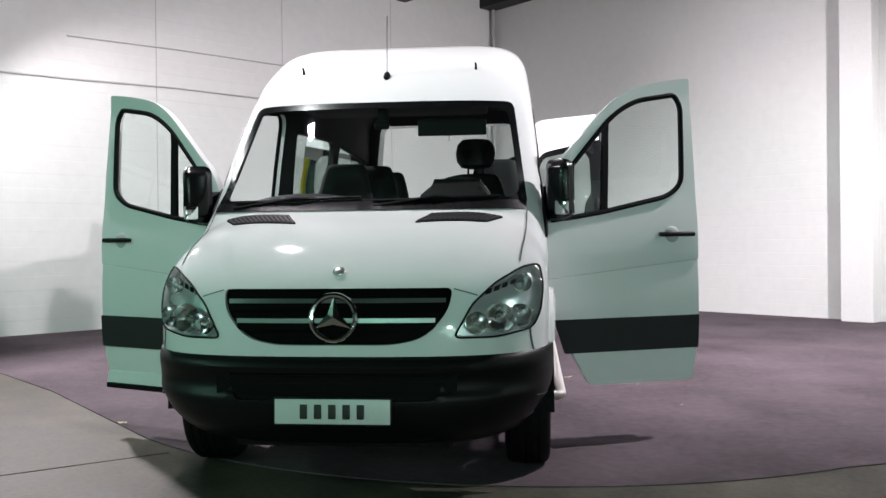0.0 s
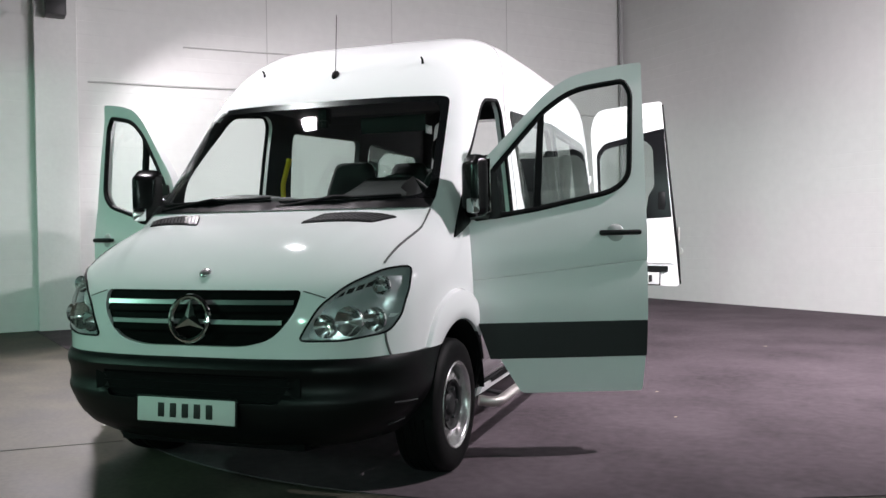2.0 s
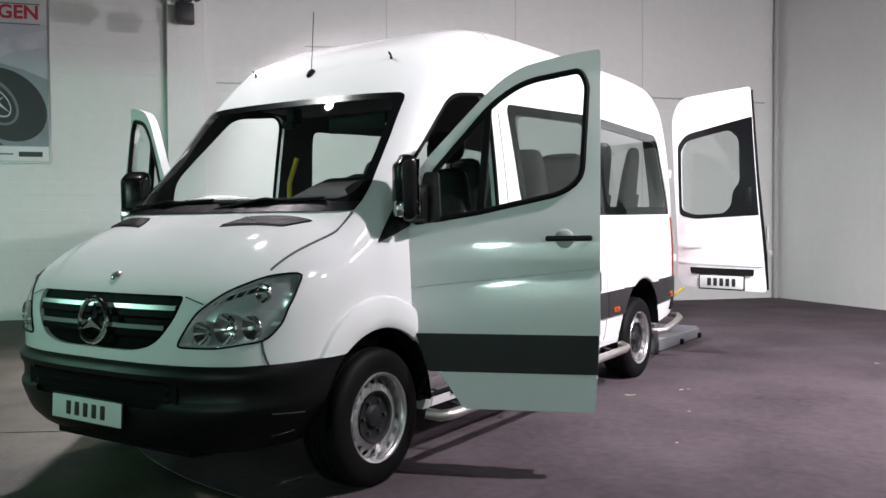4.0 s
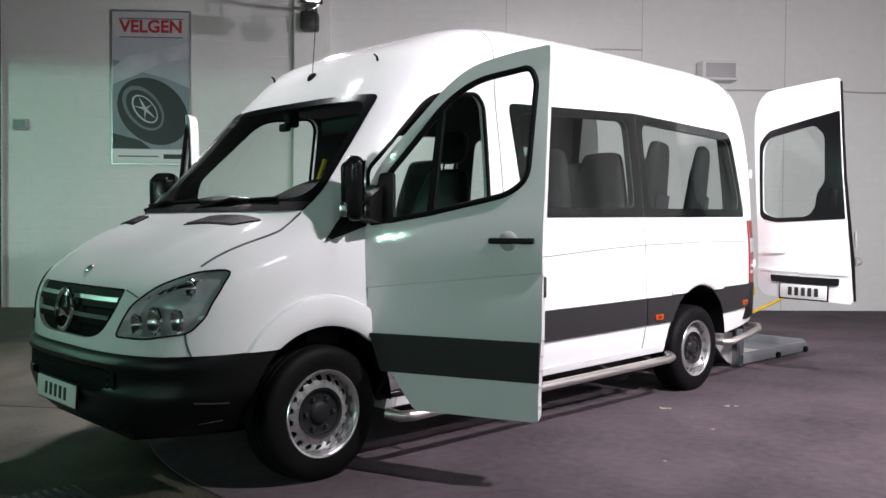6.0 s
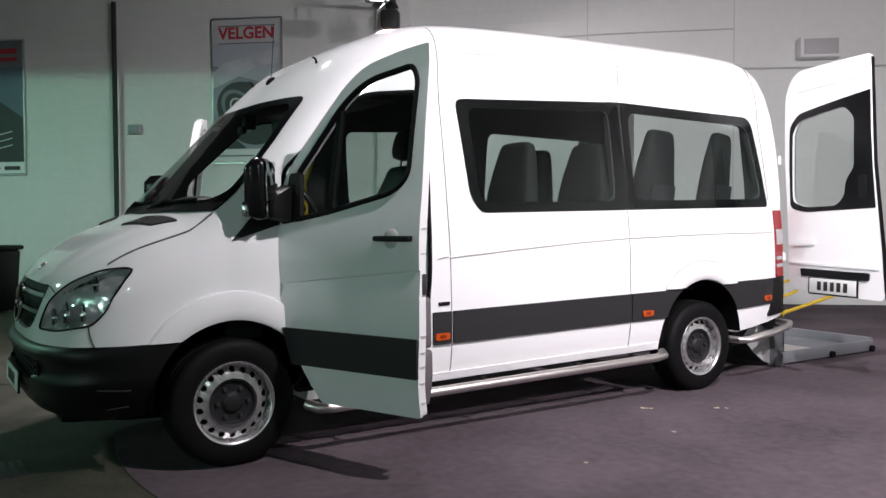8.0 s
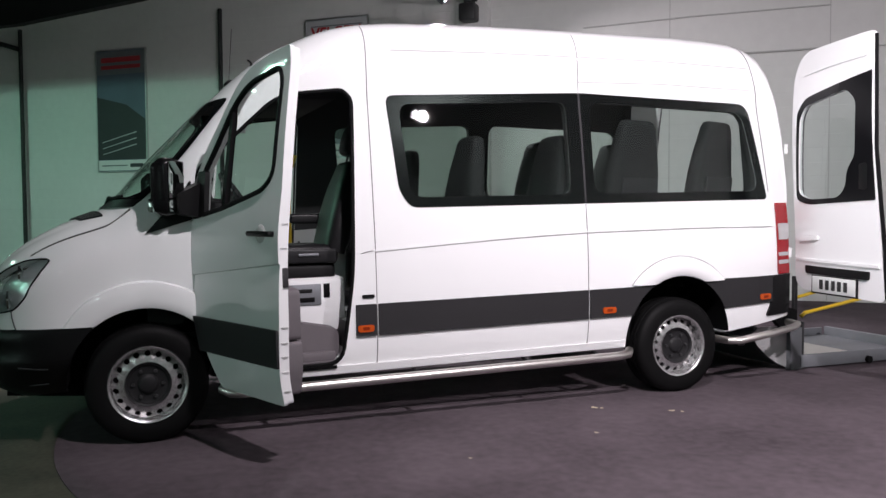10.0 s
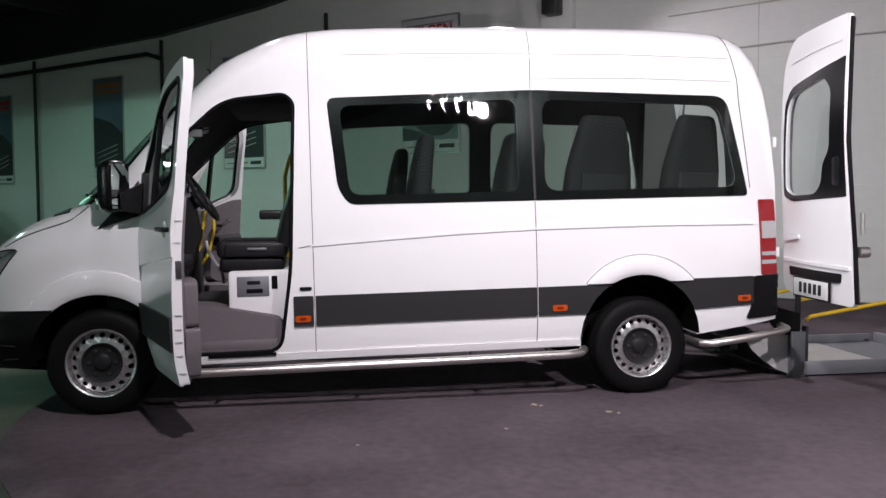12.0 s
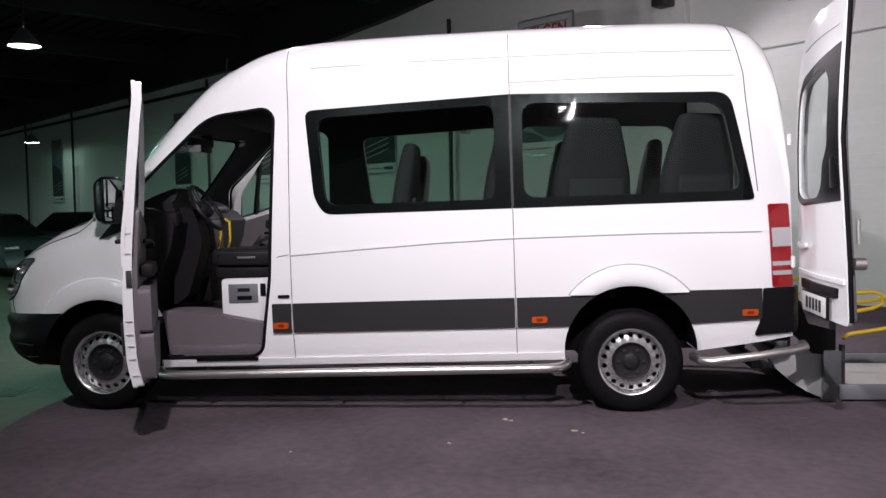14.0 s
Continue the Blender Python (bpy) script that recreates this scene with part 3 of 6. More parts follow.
# ---- nose: bumper, grille, lamps, bonnet fittings ----
BUMP = [(0.30, -0.78), (0.325, -0.85), (0.36, -0.915), (0.405, -0.955), (0.45, -0.972), (0.50, -0.985), (0.535, -0.993), (0.56, -0.988), (0.575, -0.972), (0.61, -0.966),
        (0.645, -0.974), (0.665, -0.99), (0.69, -0.996), (0.712, -0.985), (0.728, -0.968), (0.738, -0.945)]


def bumper_at(k, z, depth=0.0):
    """Round the plan of the bumper: k from -1 (passenger's side) to 1."""
    yf = interp(z, BUMP) + 0.02
    a = abs(k) * math.pi / 2
    xm = 0.985 - 0.13 * max(0.0, (0.6 - z) / 0.3) ** 1.7
    x, y = (xm - depth) * math.sin(a) ** (2 / 3), -0.28 + (yf + 0.28 + depth) * max(0.0, math.cos(a)) ** (2 / 3)
    return Vector((math.copysign(x, k), y, z + 0.05 * math.sin(a) ** 3 * max(0.0, min(1.0, (0.55 - z) / 0.2)) * 1.2))


bm = bmesh.new()
zs = [b[0] for b in BUMP]
outer, back = [], []
N = 72
for z in zs:
    outer.append([bm.verts.new(bumper_at(-1 + 2 * i / N, z)) for i in range(N + 1)])
    back.append([bm.verts.new(bumper_at(-1 + 2 * i / N, z, 0.03)) for i in range(N + 1)])
for g, r in ((outer, 1), (back, -1)):
    for a, b in zip(g, g[1:]):
        for i in range(N):
            bm.faces.new((a[i], a[i + 1], b[i + 1], b[i])[::r])
for i in range(N):
    bm.faces.new((outer[0][i], back[0][i], back[0][i + 1], outer[0][i + 1]))
    bm.faces.new((outer[-1][i], outer[-1][i + 1], back[-1][i + 1], back[-1][i]))
for j in range(len(zs) - 1):
    bm.faces.new((outer[j][0], outer[j + 1][0], back[j + 1][0], back[j][0]))
    bm.faces.new((outer[j][N], back[j][N], back[j + 1][N], outer[j + 1][N]))
bumper = mesh_object("front_bumper", bm, PLASTIC)
INTAKE = rounded([(-0.46, 0.54), (0.46, 0.54), (0.50, 0.665), (-0.50, 0.665)], 0.03)
cut(bumper, well(0, 1), well(0, -1), prism(INTAKE, "y", -1.1, -0.88))
bumper.data.shade_smooth()
bumper.data.set_sharp_from_angle(angle=radians(35))
rake_ob(bumper).parent = van
tagged(bumper, "black grained plastic front bumper")
for s in (1, -1):
    for z, k0, k1 in ((0.515, 0.70, 0.86), (0.37, 0.72, 0.84)):
        pts = [bumper_at(s * (k0 + (k1 - k0) * i / 10), z - 0.02 * i / 10 if z > 0.4 else z, -0.002) for i in range(11)]
        bm = bmesh.new()
        tube(bm, pts, 0.005, 6)
        vpart("bumper_crease", bm, STRIP, bumper)
bm = boxbm((-0.55, -0.92, 0.5), (0.55, -0.905, 0.70))
for i in range(3):
    box(bm, (-0.5, -0.93, 0.57 + 0.034 * i), (0.5, -0.918, 0.58 + 0.034 * i))
vpart("intake_grille", bm, RUBBER, bumper, smooth=False)
# unseen panel, added to keep light off the floor under the nose
bm = prism([(-0.80, 0.30), (-0.40, 0.26), (-0.1, 0.24), (-0.1, 0.36), (-0.80, 0.34)], "x", -0.5, 0.5)
vpart("under_nose_shade", bm, RUBBER, van, "black panel added behind the bumper to shade the floor")
vpart("front_carrier", boxbm((-0.55, -0.88, 0.42), (0.55, -0.42, 0.7)), RUBBER, van)


bm = boxbm((-0.26, -0.006, -0.055), (0.26, 0.006, 0.055), 0.004)
m = pose(0, -0.986, 0.498, -4)
bmesh.ops.transform(bm, matrix=m, verts=bm.verts)
plate = vpart("front_plate", bm, PLATE, bumper, "white dealer plate with dark characters")
for i in range(5):
    c = -0.128 + 0.064 * i
    bm = boxbm((c - 0.017, -0.009, -0.032), (c + 0.017, -0.0045, 0.032), 0.003)
    bmesh.ops.transform(bm, matrix=m, verts=bm.verts)
    vpart("plate_mark", bm, INK, bumper)
bm = boxbm((-0.268, -0.002, -0.063), (0.268, 0.012, 0.063), 0.005)
bmesh.ops.transform(bm, matrix=m, verts=bm.verts)
vpart("plate_holder", bm, PLASTIC, bumper)

GR = [Vector((p.x * 0.995, 0.91 + (p.y - 0.91) * 0.99)) for p in GRILLE]
grille = vpart("grille", sheet(GR, on_front(-0.022), 0.01), GRILLEBLACK, van, "black radiator grille with grey bars")
for z, w, h in ((0.965, 0.50, 0.026), (0.878, 0.455, 0.026)):
    bar = [(-w, z - h), (w, z - h), (w, z + h), (-w, z + h)]
    vpart("grille_bar", sheet(bar, on_front(-0.004), 0.02, 0.04), GRILLEBLACK, grille, angle=30)
    if h > 0.015:
        vpart("grille_bar_trim", sheet([(-w, z + h * 0.25), (w, z + h * 0.25), (w, z + h), (-w, z + h)], on_front(0.001), 0.004, 0.04), BARTRIM, grille, "satin grey bar trim")
bm = bmesh.new()
ring = [Vector((0.1 * math.cos(a), 0, 0.1 * math.sin(a))) for a in [2 * math.pi * i / 40 for i in range(40)]]
tube(bm, ring, 0.013, 8, True)
for k in range(3):
    a = math.pi / 2 + k * 2 * math.pi / 3
    d, n = Vector((math.cos(a), 0, math.sin(a))), Vector((-math.sin(a), 0, math.cos(a)))
    tip, ctr = d * 0.097, Vector((0, -0.012, 0))
    vs = [bm.verts.new(p) for p in (ctr, n * 0.027 + d * 0.015, tip, -n * 0.027 + d * 0.015)]
    bm.faces.new((vs[0], vs[1], vs[2]))
    bm.faces.new((vs[0], vs[2], vs[3]))
bmesh.ops.transform(bm, matrix=pose(0, -0.935, 0.91, -8), verts=bm.verts)
vpart("round_badge", bm, CHROME, grille, "chrome ring badge with three spokes", angle=20)
bm = bmesh.new()
bmesh.ops.create_uvsphere(bm, u_segments=16, v_segments=8, radius=0.03, matrix=Matrix.Translation((0, -0.80, roof(0, -0.80) + 0.006)) @ pose(0, 0, 0, 38) @ Matrix.Diagonal((1, 1, 0.4, 1)))
vpart("bonnet_badge", bm, STEEL)

for s in (1, -1):
    lampoly = LAMP if s > 0 else flip(LAMP)
    lamp_root = vpart("headlight", sheet(lampoly, on_front(-0.075), 0.004), LAMPDARK, van, "clear-lens headlight with chrome reflectors")
    vpart("lens", sheet([Vector((0.735 * s + (p.x - 0.735 * s) * 0.985, 0.95 + (p.y - 0.95) * 0.985)) for p in lampoly], on_front(0.004), 0.0), LENS, lamp_root)
    ring = [on_front(0.003)(p.x, p.y, 0) for p in resample(lampoly, 0.03)]
    bm = bmesh.new()
    tube(bm, ring, 0.005, 6, True)
    vpart("lens_seal", bm, RUBBER, lamp_root)
    for x, z, r in ((0.635, 0.875, 0.048), (0.735, 0.895, 0.062), (0.83, 0.90, 0.05), (0.84, 1.045, 0.04)):
        prof = [(0.035, 0.2 * r), (0.03, 0.45 * r), (0.018, 0.75 * r), (0.0, r), (-0.006, r * 1.08), (0.004, r * 1.12)]
        bm = lathe([(h, q) for h, q in prof], 24)
        bmesh.ops.transform(bm, matrix=Matrix.Translation((s * x, nose(s * x, z) + 0.03, z)) @ pose(0, 0, 0, 0, 0, 90), verts=bm.verts)
        bowl = vpart("reflector", bm, REFLECTOR, lamp_root)
        bm = bmesh.new()
        bmesh.ops.create_uvsphere(bm, u_segments=12, v_segments=8, radius=r * 0.28, matrix=Matrix.Translation((s * x, nose(s * x, z) + 0.055, z)))
        vpart("bulb", bm, CHROME, lamp_root)
    for i in range(7):
        a = 0.60 + 0.036 * i
        zz = 0.985 + 0.013 * i
        bm = sheet([(s * a, zz - 0.012), (s * (a + 0.026), zz - 0.006), (s * (a + 0.034), zz + 0.018), (s * (a + 0.008), zz + 0.01)], on_front(-0.03), 0.01)
        vpart("reflector_rib", bm, REFLECTOR, lamp_root, smooth=False)
    vpart("fender_seam", line_on(on_side(s), [(-0.715, 0.848), (-0.71, 0.80), (-0.70, 0.76), (-0.69, 0.735)], 0.006, 0.003, 4), SEAM)
    # bonnet seam, vents, wiper
    vpart("bonnet_seam", line_on(on_top(), [(s * 0.862, -0.05), (s * 0.857, -0.2), (s * 0.847, -0.38), (s * 0.828, -0.60)], 0.006, 0.005), SEAM)
    vpart("bonnet_seam", line_on(on_front(), [(s * 0.535, 1.03), (s * 0.58, 1.018), (s * 0.64, 1.0)], 0.005), SEAM)
    ventpoly = [(s * 0.30, -0.415), (s * 0.655, -0.335), (s * 0.745, -0.20), (s * 0.375, -0.275)]
    ventpoly = rounded(ventpoly, 0.02, 3) if s > 0 else rounded(ventpoly[::-1], 0.02, 3)
    vent = vpart("bonnet_vent", sheet(ventpoly, on_top(0.004), 0.02), RUBBER, van, "black slotted bonnet vent")
    for i in range(14):
        k = (i + 0.5) / 14
        a = Vector((s * 0.30, -0.415)).lerp(Vector((s * 0.655, -0.335)), k)
        b = Vector((s * 0.375, -0.275)).lerp(Vector((s * 0.745, -0.20)), k)
        vpart("vent_slat", line_on(on_top(0.004), [a.lerp(b, 0.08), a.lerp(b, 0.92)], 0.011, 0.005, 3), STRIP, vent, smooth=False)
vpart("cowl", sheet(rounded([(-0.86, 1.405), (0.86, 1.405), (0.86, 1.452), (-0.86, 1.452)], 0.01), on_front(0.016), 0.03), PLASTIC)
GLASS_OUT = rounded([(-0.865, 1.44), (0.865, 1.44), (0.785, 2.062), (-0.785, 2.062)], [0.015, 0.015, 0.05, 0.05])
screen = vpart("windscreen", sheet(GLASS_OUT, on_front(0.013), 0.0), CLEAR, van, "clear raked windscreen")
vpart("frit_border", sheet(GLASS_OUT, on_front(0.010), 0.0, hole=[rounded([(-0.828, 1.466), (0.828, 1.466), (0.75, 2.022), (-0.75, 2.022)], 0.08)]), BLACKGLASS, screen)
for a, b in (((0.05, 1.452), (0.72, 1.472)), ((-0.72, 1.452), (-0.02, 1.475))):
    bm = bmesh.new()
    pts = [on_front(0.025)(a[0] + (b[0] - a[0]) * i / 8, a[1] + (b[1] - a[1]) * i / 8, 0) for i in range(9)]
    tube(bm, pts, 0.008, 6)
    tube(bm, [pts[0] + Vector((0, -0.03, -0.03)), pts[4] + Vector((0, -0.015, 0.01)), pts[5]], 0.009, 6)
    vpart("wiper", bm, RUBBER)
bm = boxbm((-0.03, 0.44, 1.93), (0.03, 0.52, 2.03), 0.012)
box(bm, (-0.045, 0.41, 1.90), (0.045, 0.45, 1.95), 0.014)
vpart("rain_sensor", bm, DARKTRIM, screen)
visor = vpart("sun_visor", boxbm((0.2, 0.555, 1.87), (0.619, 0.585, 1.97), 0.006), DARKTRIM, van, "dark folded-down sun visor")
vpart("visor_label", boxbm((0.62, 0.555, 1.856), (0.625, 0.655, 1.905), 0.002), WHITETAG, visor, "small white label")
# roof front: aerial and two small clearance lamps
bm = bmesh.new()
bmesh.ops.create_uvsphere(bm, u_segments=16, v_segments=10, radius=0.04, matrix=Matrix.Translation((0, 0.635, roof(0, 0.635) + 0.005)) @ pose(0, 0, 0, 42) @ Matrix.Diagonal((0.55, 1, 0.55, 1)))
tube(bm, [(0, 0.64, roof(0, 0.64) + 0.02), (0, 0.655, roof(0, 0.64) + 0.2), (0, 0.67, roof(0, 0.64) + 0.38)], 0.0025, 6)
vpart("aerial", bm, RUBBER)
for s in (1, -1):
    bm = bmesh.new()
    cyl(bm, (s * 0.55, 0.72, roof(0.55, 0.72) - 0.01), (s * 0.55, 0.71, roof(0.55, 0.72) + 0.022), 0.009, 0.006, 10)
    cyl(bm, (s * 0.55, 0.71, roof(0.55, 0.72) + 0.02), (s * 0.55, 0.69, roof(0.55, 0.72) + 0.03), 0.007, 0.005, 8)
    vpart("washer_jet", bm, RUBBER)

# ---- sides ----
PANE1 = rounded([(1.635, 1.365), (2.903, 1.365), (2.903, 2.135), (1.50, 2.085), (1.56, 1.47)], [0.05, 0.006, 0.006, 0.06, 0.12], 5)
PANE2 = rounded([(2.921, 1.365), (4.495, 1.365), (4.36, 2.085), (2.921, 2.135)], [0.006, 0.04, 0.1, 0.006], 5)
for s in (1, -1):
    for hole, pane in ((WIN1, PANE1), (WIN2, PANE2)):
        g = vpart("side_window", sheet(pane, on_side(s, 0.007), 0.0), TINT, van, "large tinted side window with black border")
        vpart("frit_border", sheet(pane, on_side(s, 0.004), 0.0, hole=[hole]), BLACKGLASS, g)
    for y in (1.384, 2.912):
        vpart("panel_seam", line_on(on_side(s), [(y, 0.35), (y, 1.0), (y, 1.36)] + ([(y, 2.3), (y, 2.56)] if y < 2 else []), 0.005), SEAM)
    vpart("panel_seam", line_on(on_side(s), [(2.912, 2.13), (2.912, 2.3), (2.912, 2.55)], 0.005), SEAM)
    vpart("pane_joint", line_on(on_side(s), [(2.912, 1.367), (2.912, 1.75), (2.912, 2.132)], 0.0175, 0.005), STRIP)
    vpart("panel_seam", line_on(on_side(s), [(4.36, 2.57), (4.45, 2.2), (4.515, 1.42)], 0.006), SEAM)
    vpart("belt_crease", line_on(on_side(s), [(1.38, 1.10), (1.9, 1.13), (2.4, 1.155), (2.9, 1.17), (3.8, 1.175), (4.53, 1.165)], 0.012, 0.004), PAINT)
    # shade under the belt crease, drawn as a thin grey line
    vpart("belt_shadow", line_on(on_side(s), [(1.38, 1.089), (1.9, 1.119), (2.4, 1.144), (2.9, 1.159), (3.8, 1.164), (4.53, 1.154)], 0.005, 0.002), CREASE_SHADE)
    vpart("roof_crease", line_on(on_side(s), [(1.9, 2.36), (2.8, 2.37), (3.6, 2.365), (4.38, 2.34)], 0.012, 0.004), PAINT)
    # roof grooves drawn as grey lines, their shade put into the colour
    vpart("roof_groove", line_on(on_side(s), [(1.55, 2.375), (2.2, 2.385), (2.88, 2.385)], 0.005, 0.002), CREASE_SHADE)
    vpart("roof_groove", line_on(on_side(s), [(2.91, 2.385), (3.6, 2.38), (4.38, 2.355)], 0.005, 0.002), CREASE_SHADE)
    vpart("roof_groove", line_on(on_side(s), [(2.91, 2.21), (3.6, 2.215), (4.40, 2.19)], 0.004, 0.002), CREASE_SHADE)
    for a, b in ((1.245, 1.377), (1.391, 2.905), (2.919, 3.19), (4.06, 4.52)):
        poly = [(a, 0.565), (b, 0.565), (b, 0.765), (a, 0.765)]
        if b == 3.19:
            poly = [(a, 0.565)] + [(3.665 - 0.434 * math.cos(radians(d)), 0.39 + 0.434 * math.sin(radians(d))) for d in (23.8, 30, 36, 42, 48, 54, 59.8)] + [(a, 0.765)]
        if a == 4.06:
            poly = [(b, 0.585), (b, 0.785)] + [(3.665 + 0.434 * math.cos(radians(d)), 0.39 + 0.434 * math.sin(radians(d))) for d in (65.5, 59, 53, 47, 41, 35, 29, 23.8)]
        vpart("rub_strip", sheet((poly if len(poly) > 4 else rounded(poly, 0.006, 2)), on_side(s, 0.016), 0.016, 0.06), STRIP, van, "dark grey protective side strip", angle=30)
    for y, z in ((1.305, 0.615), (3.068, 0.615), (4.44, 0.63)):
        bm = sheet(rounded([(y - 0.052, z - 0.022), (y + 0.052, z - 0.022), (y + 0.052, z + 0.022), (y - 0.052, z + 0.022)], 0.016, 3), on_side(s, 0.026), 0.012)
        mk = vpart("side_marker", bm, ORANGE, van, "orange side marker lamp")
        vpart("marker_bulb", sheet(rounded([(y - 0.022, z - 0.01), (y + 0.022, z - 0.01), (y + 0.022, z + 0.01), (y - 0.022, z + 0.01)], 0.009, 3), on_side(s, 0.029), 0.004), BULB, mk, "darker bulb window")
    vpart("arch_end_strip", sheet([(0.242, 0.765), (0.30, 0.765), (0.41, 0.56), (0.40, 0.555), (0.345, 0.655)], on_side(s, 0.018), 0.03, 0.05), STRIP)
    # black cover at the foot of the screen pillar
    vpart("pillar_cover", sheet(rounded([(0.02, 1.247), (0.285, 1.325), (0.285, 1.56), (0.22, 1.47)], [0.004, 0.01, 0.02, 0.02], 3), on_side(s, 0.012), 0.02, 0.03), PLASTIC)
    # arch flares
    for yc in (0.0, 3.665):
        bm = bmesh.new()
        rows = []
        for i in range(41):
            a = radians(-8 + 196 * i / 40)
            row = []
            k0 = math.sin(max(0.0, min(math.pi, a)))
            for rr, out in ((0.436, -0.03), (0.437, 0.030), (0.455, 0.042), (0.49, 0.046), (0.525, 0.044), (0.552, 0.038), (0.568, 0.030), (0.578, -0.004)) if yc else ((0.436, -0.03), (0.437, 0.030), (0.455, 0.042), (0.49, 0.046), (0.535, 0.044), (0.566, 0.038), (0.584, 0.030), (0.595, -0.004)):
                r = 0.436 + (rr - 0.436) * (0.25 + 0.75 * k0 ** 0.7)
                y, z = yc + r * math.cos(a), 0.39 + r * math.sin(a)
                x = half(y, max(z, 0.33)) + (out if yc else 0.75 * out) * (0.35 + 0.65 * k0)
                row.append(bm.verts.new((s * x, y, max(z, 0.33))))
            rows.append(row)
        for p, q in zip(rows, rows[1:]):
            for i in range(len(p) - 1):
                bm.faces.new((p[i], p[i + 1], q[i + 1], q[i]))
        # leave out the part behind the bumper and below the strip
        for k, lim in ((-1, 0.738 if yc == 0 else 0.775), (1, 0.70 if yc == 0 else 0.775)):
            side = [f for f in bm.faces if (f.calc_center_median().y - yc) * k > 0]
            geom = list({e for f in side for e in f.edges} | {v for f in side for v in f.verts}) + side
            bmesh.ops.bisect_plane(bm, geom=geom, plane_co=(0, 0, lim), plane_no=(0, 0, -1), clear_outer=True)
        vpart("wheel_arch_flare", bm, PAINT)
        # grey line painted round the flare's upper edge for the shade of its step
        if yc:
            pts = []
            for d in range(44, 137, 4):
                r = 0.436 + 0.141 * (0.25 + 0.75 * math.sin(radians(d)) ** 0.7)
                pts.append((yc + r * math.cos(radians(d)), 0.39 + r * math.sin(radians(d))))
            vpart("flare_edge_shade", line_on(on_side(s, 0.001), pts, 0.009, 0.003, 2), CREASE_SHADE)
        bm = lathe([(0.50, 0.05), (0.50, 0.428), (0.96, 0.430), (0.989, 0.4325)], 48)
        up = [f for f in bm.faces if f.calc_center_median().z < -0.02]
        bmesh.ops.delete(bm, geom=up, context="FACES")
        bmesh.ops.transform(bm, matrix=Matrix.Translation((0, yc, 0.39)) @ Matrix.Diagonal((s, 1, 1, 1)), verts=bm.verts)
        vpart("wheel_well_liner", bm, RUBBER)
    # mud flap area behind the front wheel, fuel flap, sill
    vpart("sill", sheet([(0.5, 0.335), (3.22, 0.335), (3.22, 0.385), (0.5, 0.385)], on_side(s, 0.006), 0.03, 0.1), PAINT)
    vpart("flap_seam", line_on(on_side(s), [(1.29, 1.085), (1.368, 1.10)], 0.005), SEAM)
    # step tube
    bm = bmesh.new()
    tube(bm, [(s * 0.96, 0.42, 0.315), (s * 1.03, 0.46, 0.300), (s * 1.055, 0.54, 0.297), (s * 1.055, 1.8, 0.297), (s * 1.055, 3.1, 0.297), (s * 1.03, 3.2, 0.30), (s * 0.96, 3.25, 0.31)], 0.030, 12)
    step = vpart("side_step", bm, TUBE, van, "polished steel tube side step")
    for y in (0.75, 1.65, 2.45, 3.0):
        bm = bmesh.new()
        tube(bm, [(s * 0.75, y, 0.36), (s * 0.9, y, 0.31), (s * 1.03, y, 0.285)], 0.015, 6)
        vpart("step_bracket", bm, DARKMETAL, step)
    bm = bmesh.new()
    pts = [(s * 0.80, 4.10, 0.315), (s * 0.97, 4.125, 0.312), (s * 1.01, 4.18, 0.315), (s * 1.0, 4.5, 0.345), (s * 0.985, 4.72, 0.375), (s * 0.94, 4.80, 0.385), (s * 0.80, 4.83, 0.385)]
    tube(bm, pts, 0.028, 12)
    vpart("rear_corner_step", bm, TUBE, van, "polished steel tube rear corner step")
    # rear corner bumper
    corner = lambda a, z, d: Vector((s * (half(min(a, 4.735), z) + 0.014 - d - max(0, a - 4.742) * 2.0), a, z))
    vpart("rear_bumper_corner", sheet(rounded([(4.47, 0.475), (4.80, 0.485), (4.80, 0.785), (4.53, 0.785), (4.52, 0.6)], 0.02), corner, 0.03, 0.04), PLASTIC, van, "black plastic rear bumper corner")
    tail = vpart("tail_light", sheet(rounded([(4.592, 0.79), (4.733, 0.79), (4.715, 1.335), (4.575, 1.335)], 0.015, 3), lambda a, z, d: Vector((s * (half(a, z) + 0.012 - d), a, z)), 0.03, 0.04), RED, van, "red and clear upright tail light")
    for z0, z1, mt in ((1.054, 1.178, CLEARLENS), (0.868, 0.897, CLEARLENS), (0.93, 0.957, CLEARLENS)):
        vpart("lens_band", sheet([(4.597, z0), (4.726, z0), (4.722, z1), (4.592, z1)], lambda a, z, d: Vector((s * (half(a, z) + 0.016 - d), a, z)), 0.01, 0.05), mt, tail)
# underside
vpart("chassis", boxbm((-0.62, -0.35, 0.34), (0.62, 4.5, 0.62)), RUBBER)
vpart("rear_crossbar", boxbm((-0.78, 4.5, 0.40), (0.78, 4.76, 0.60), 0.02), PLASTIC)


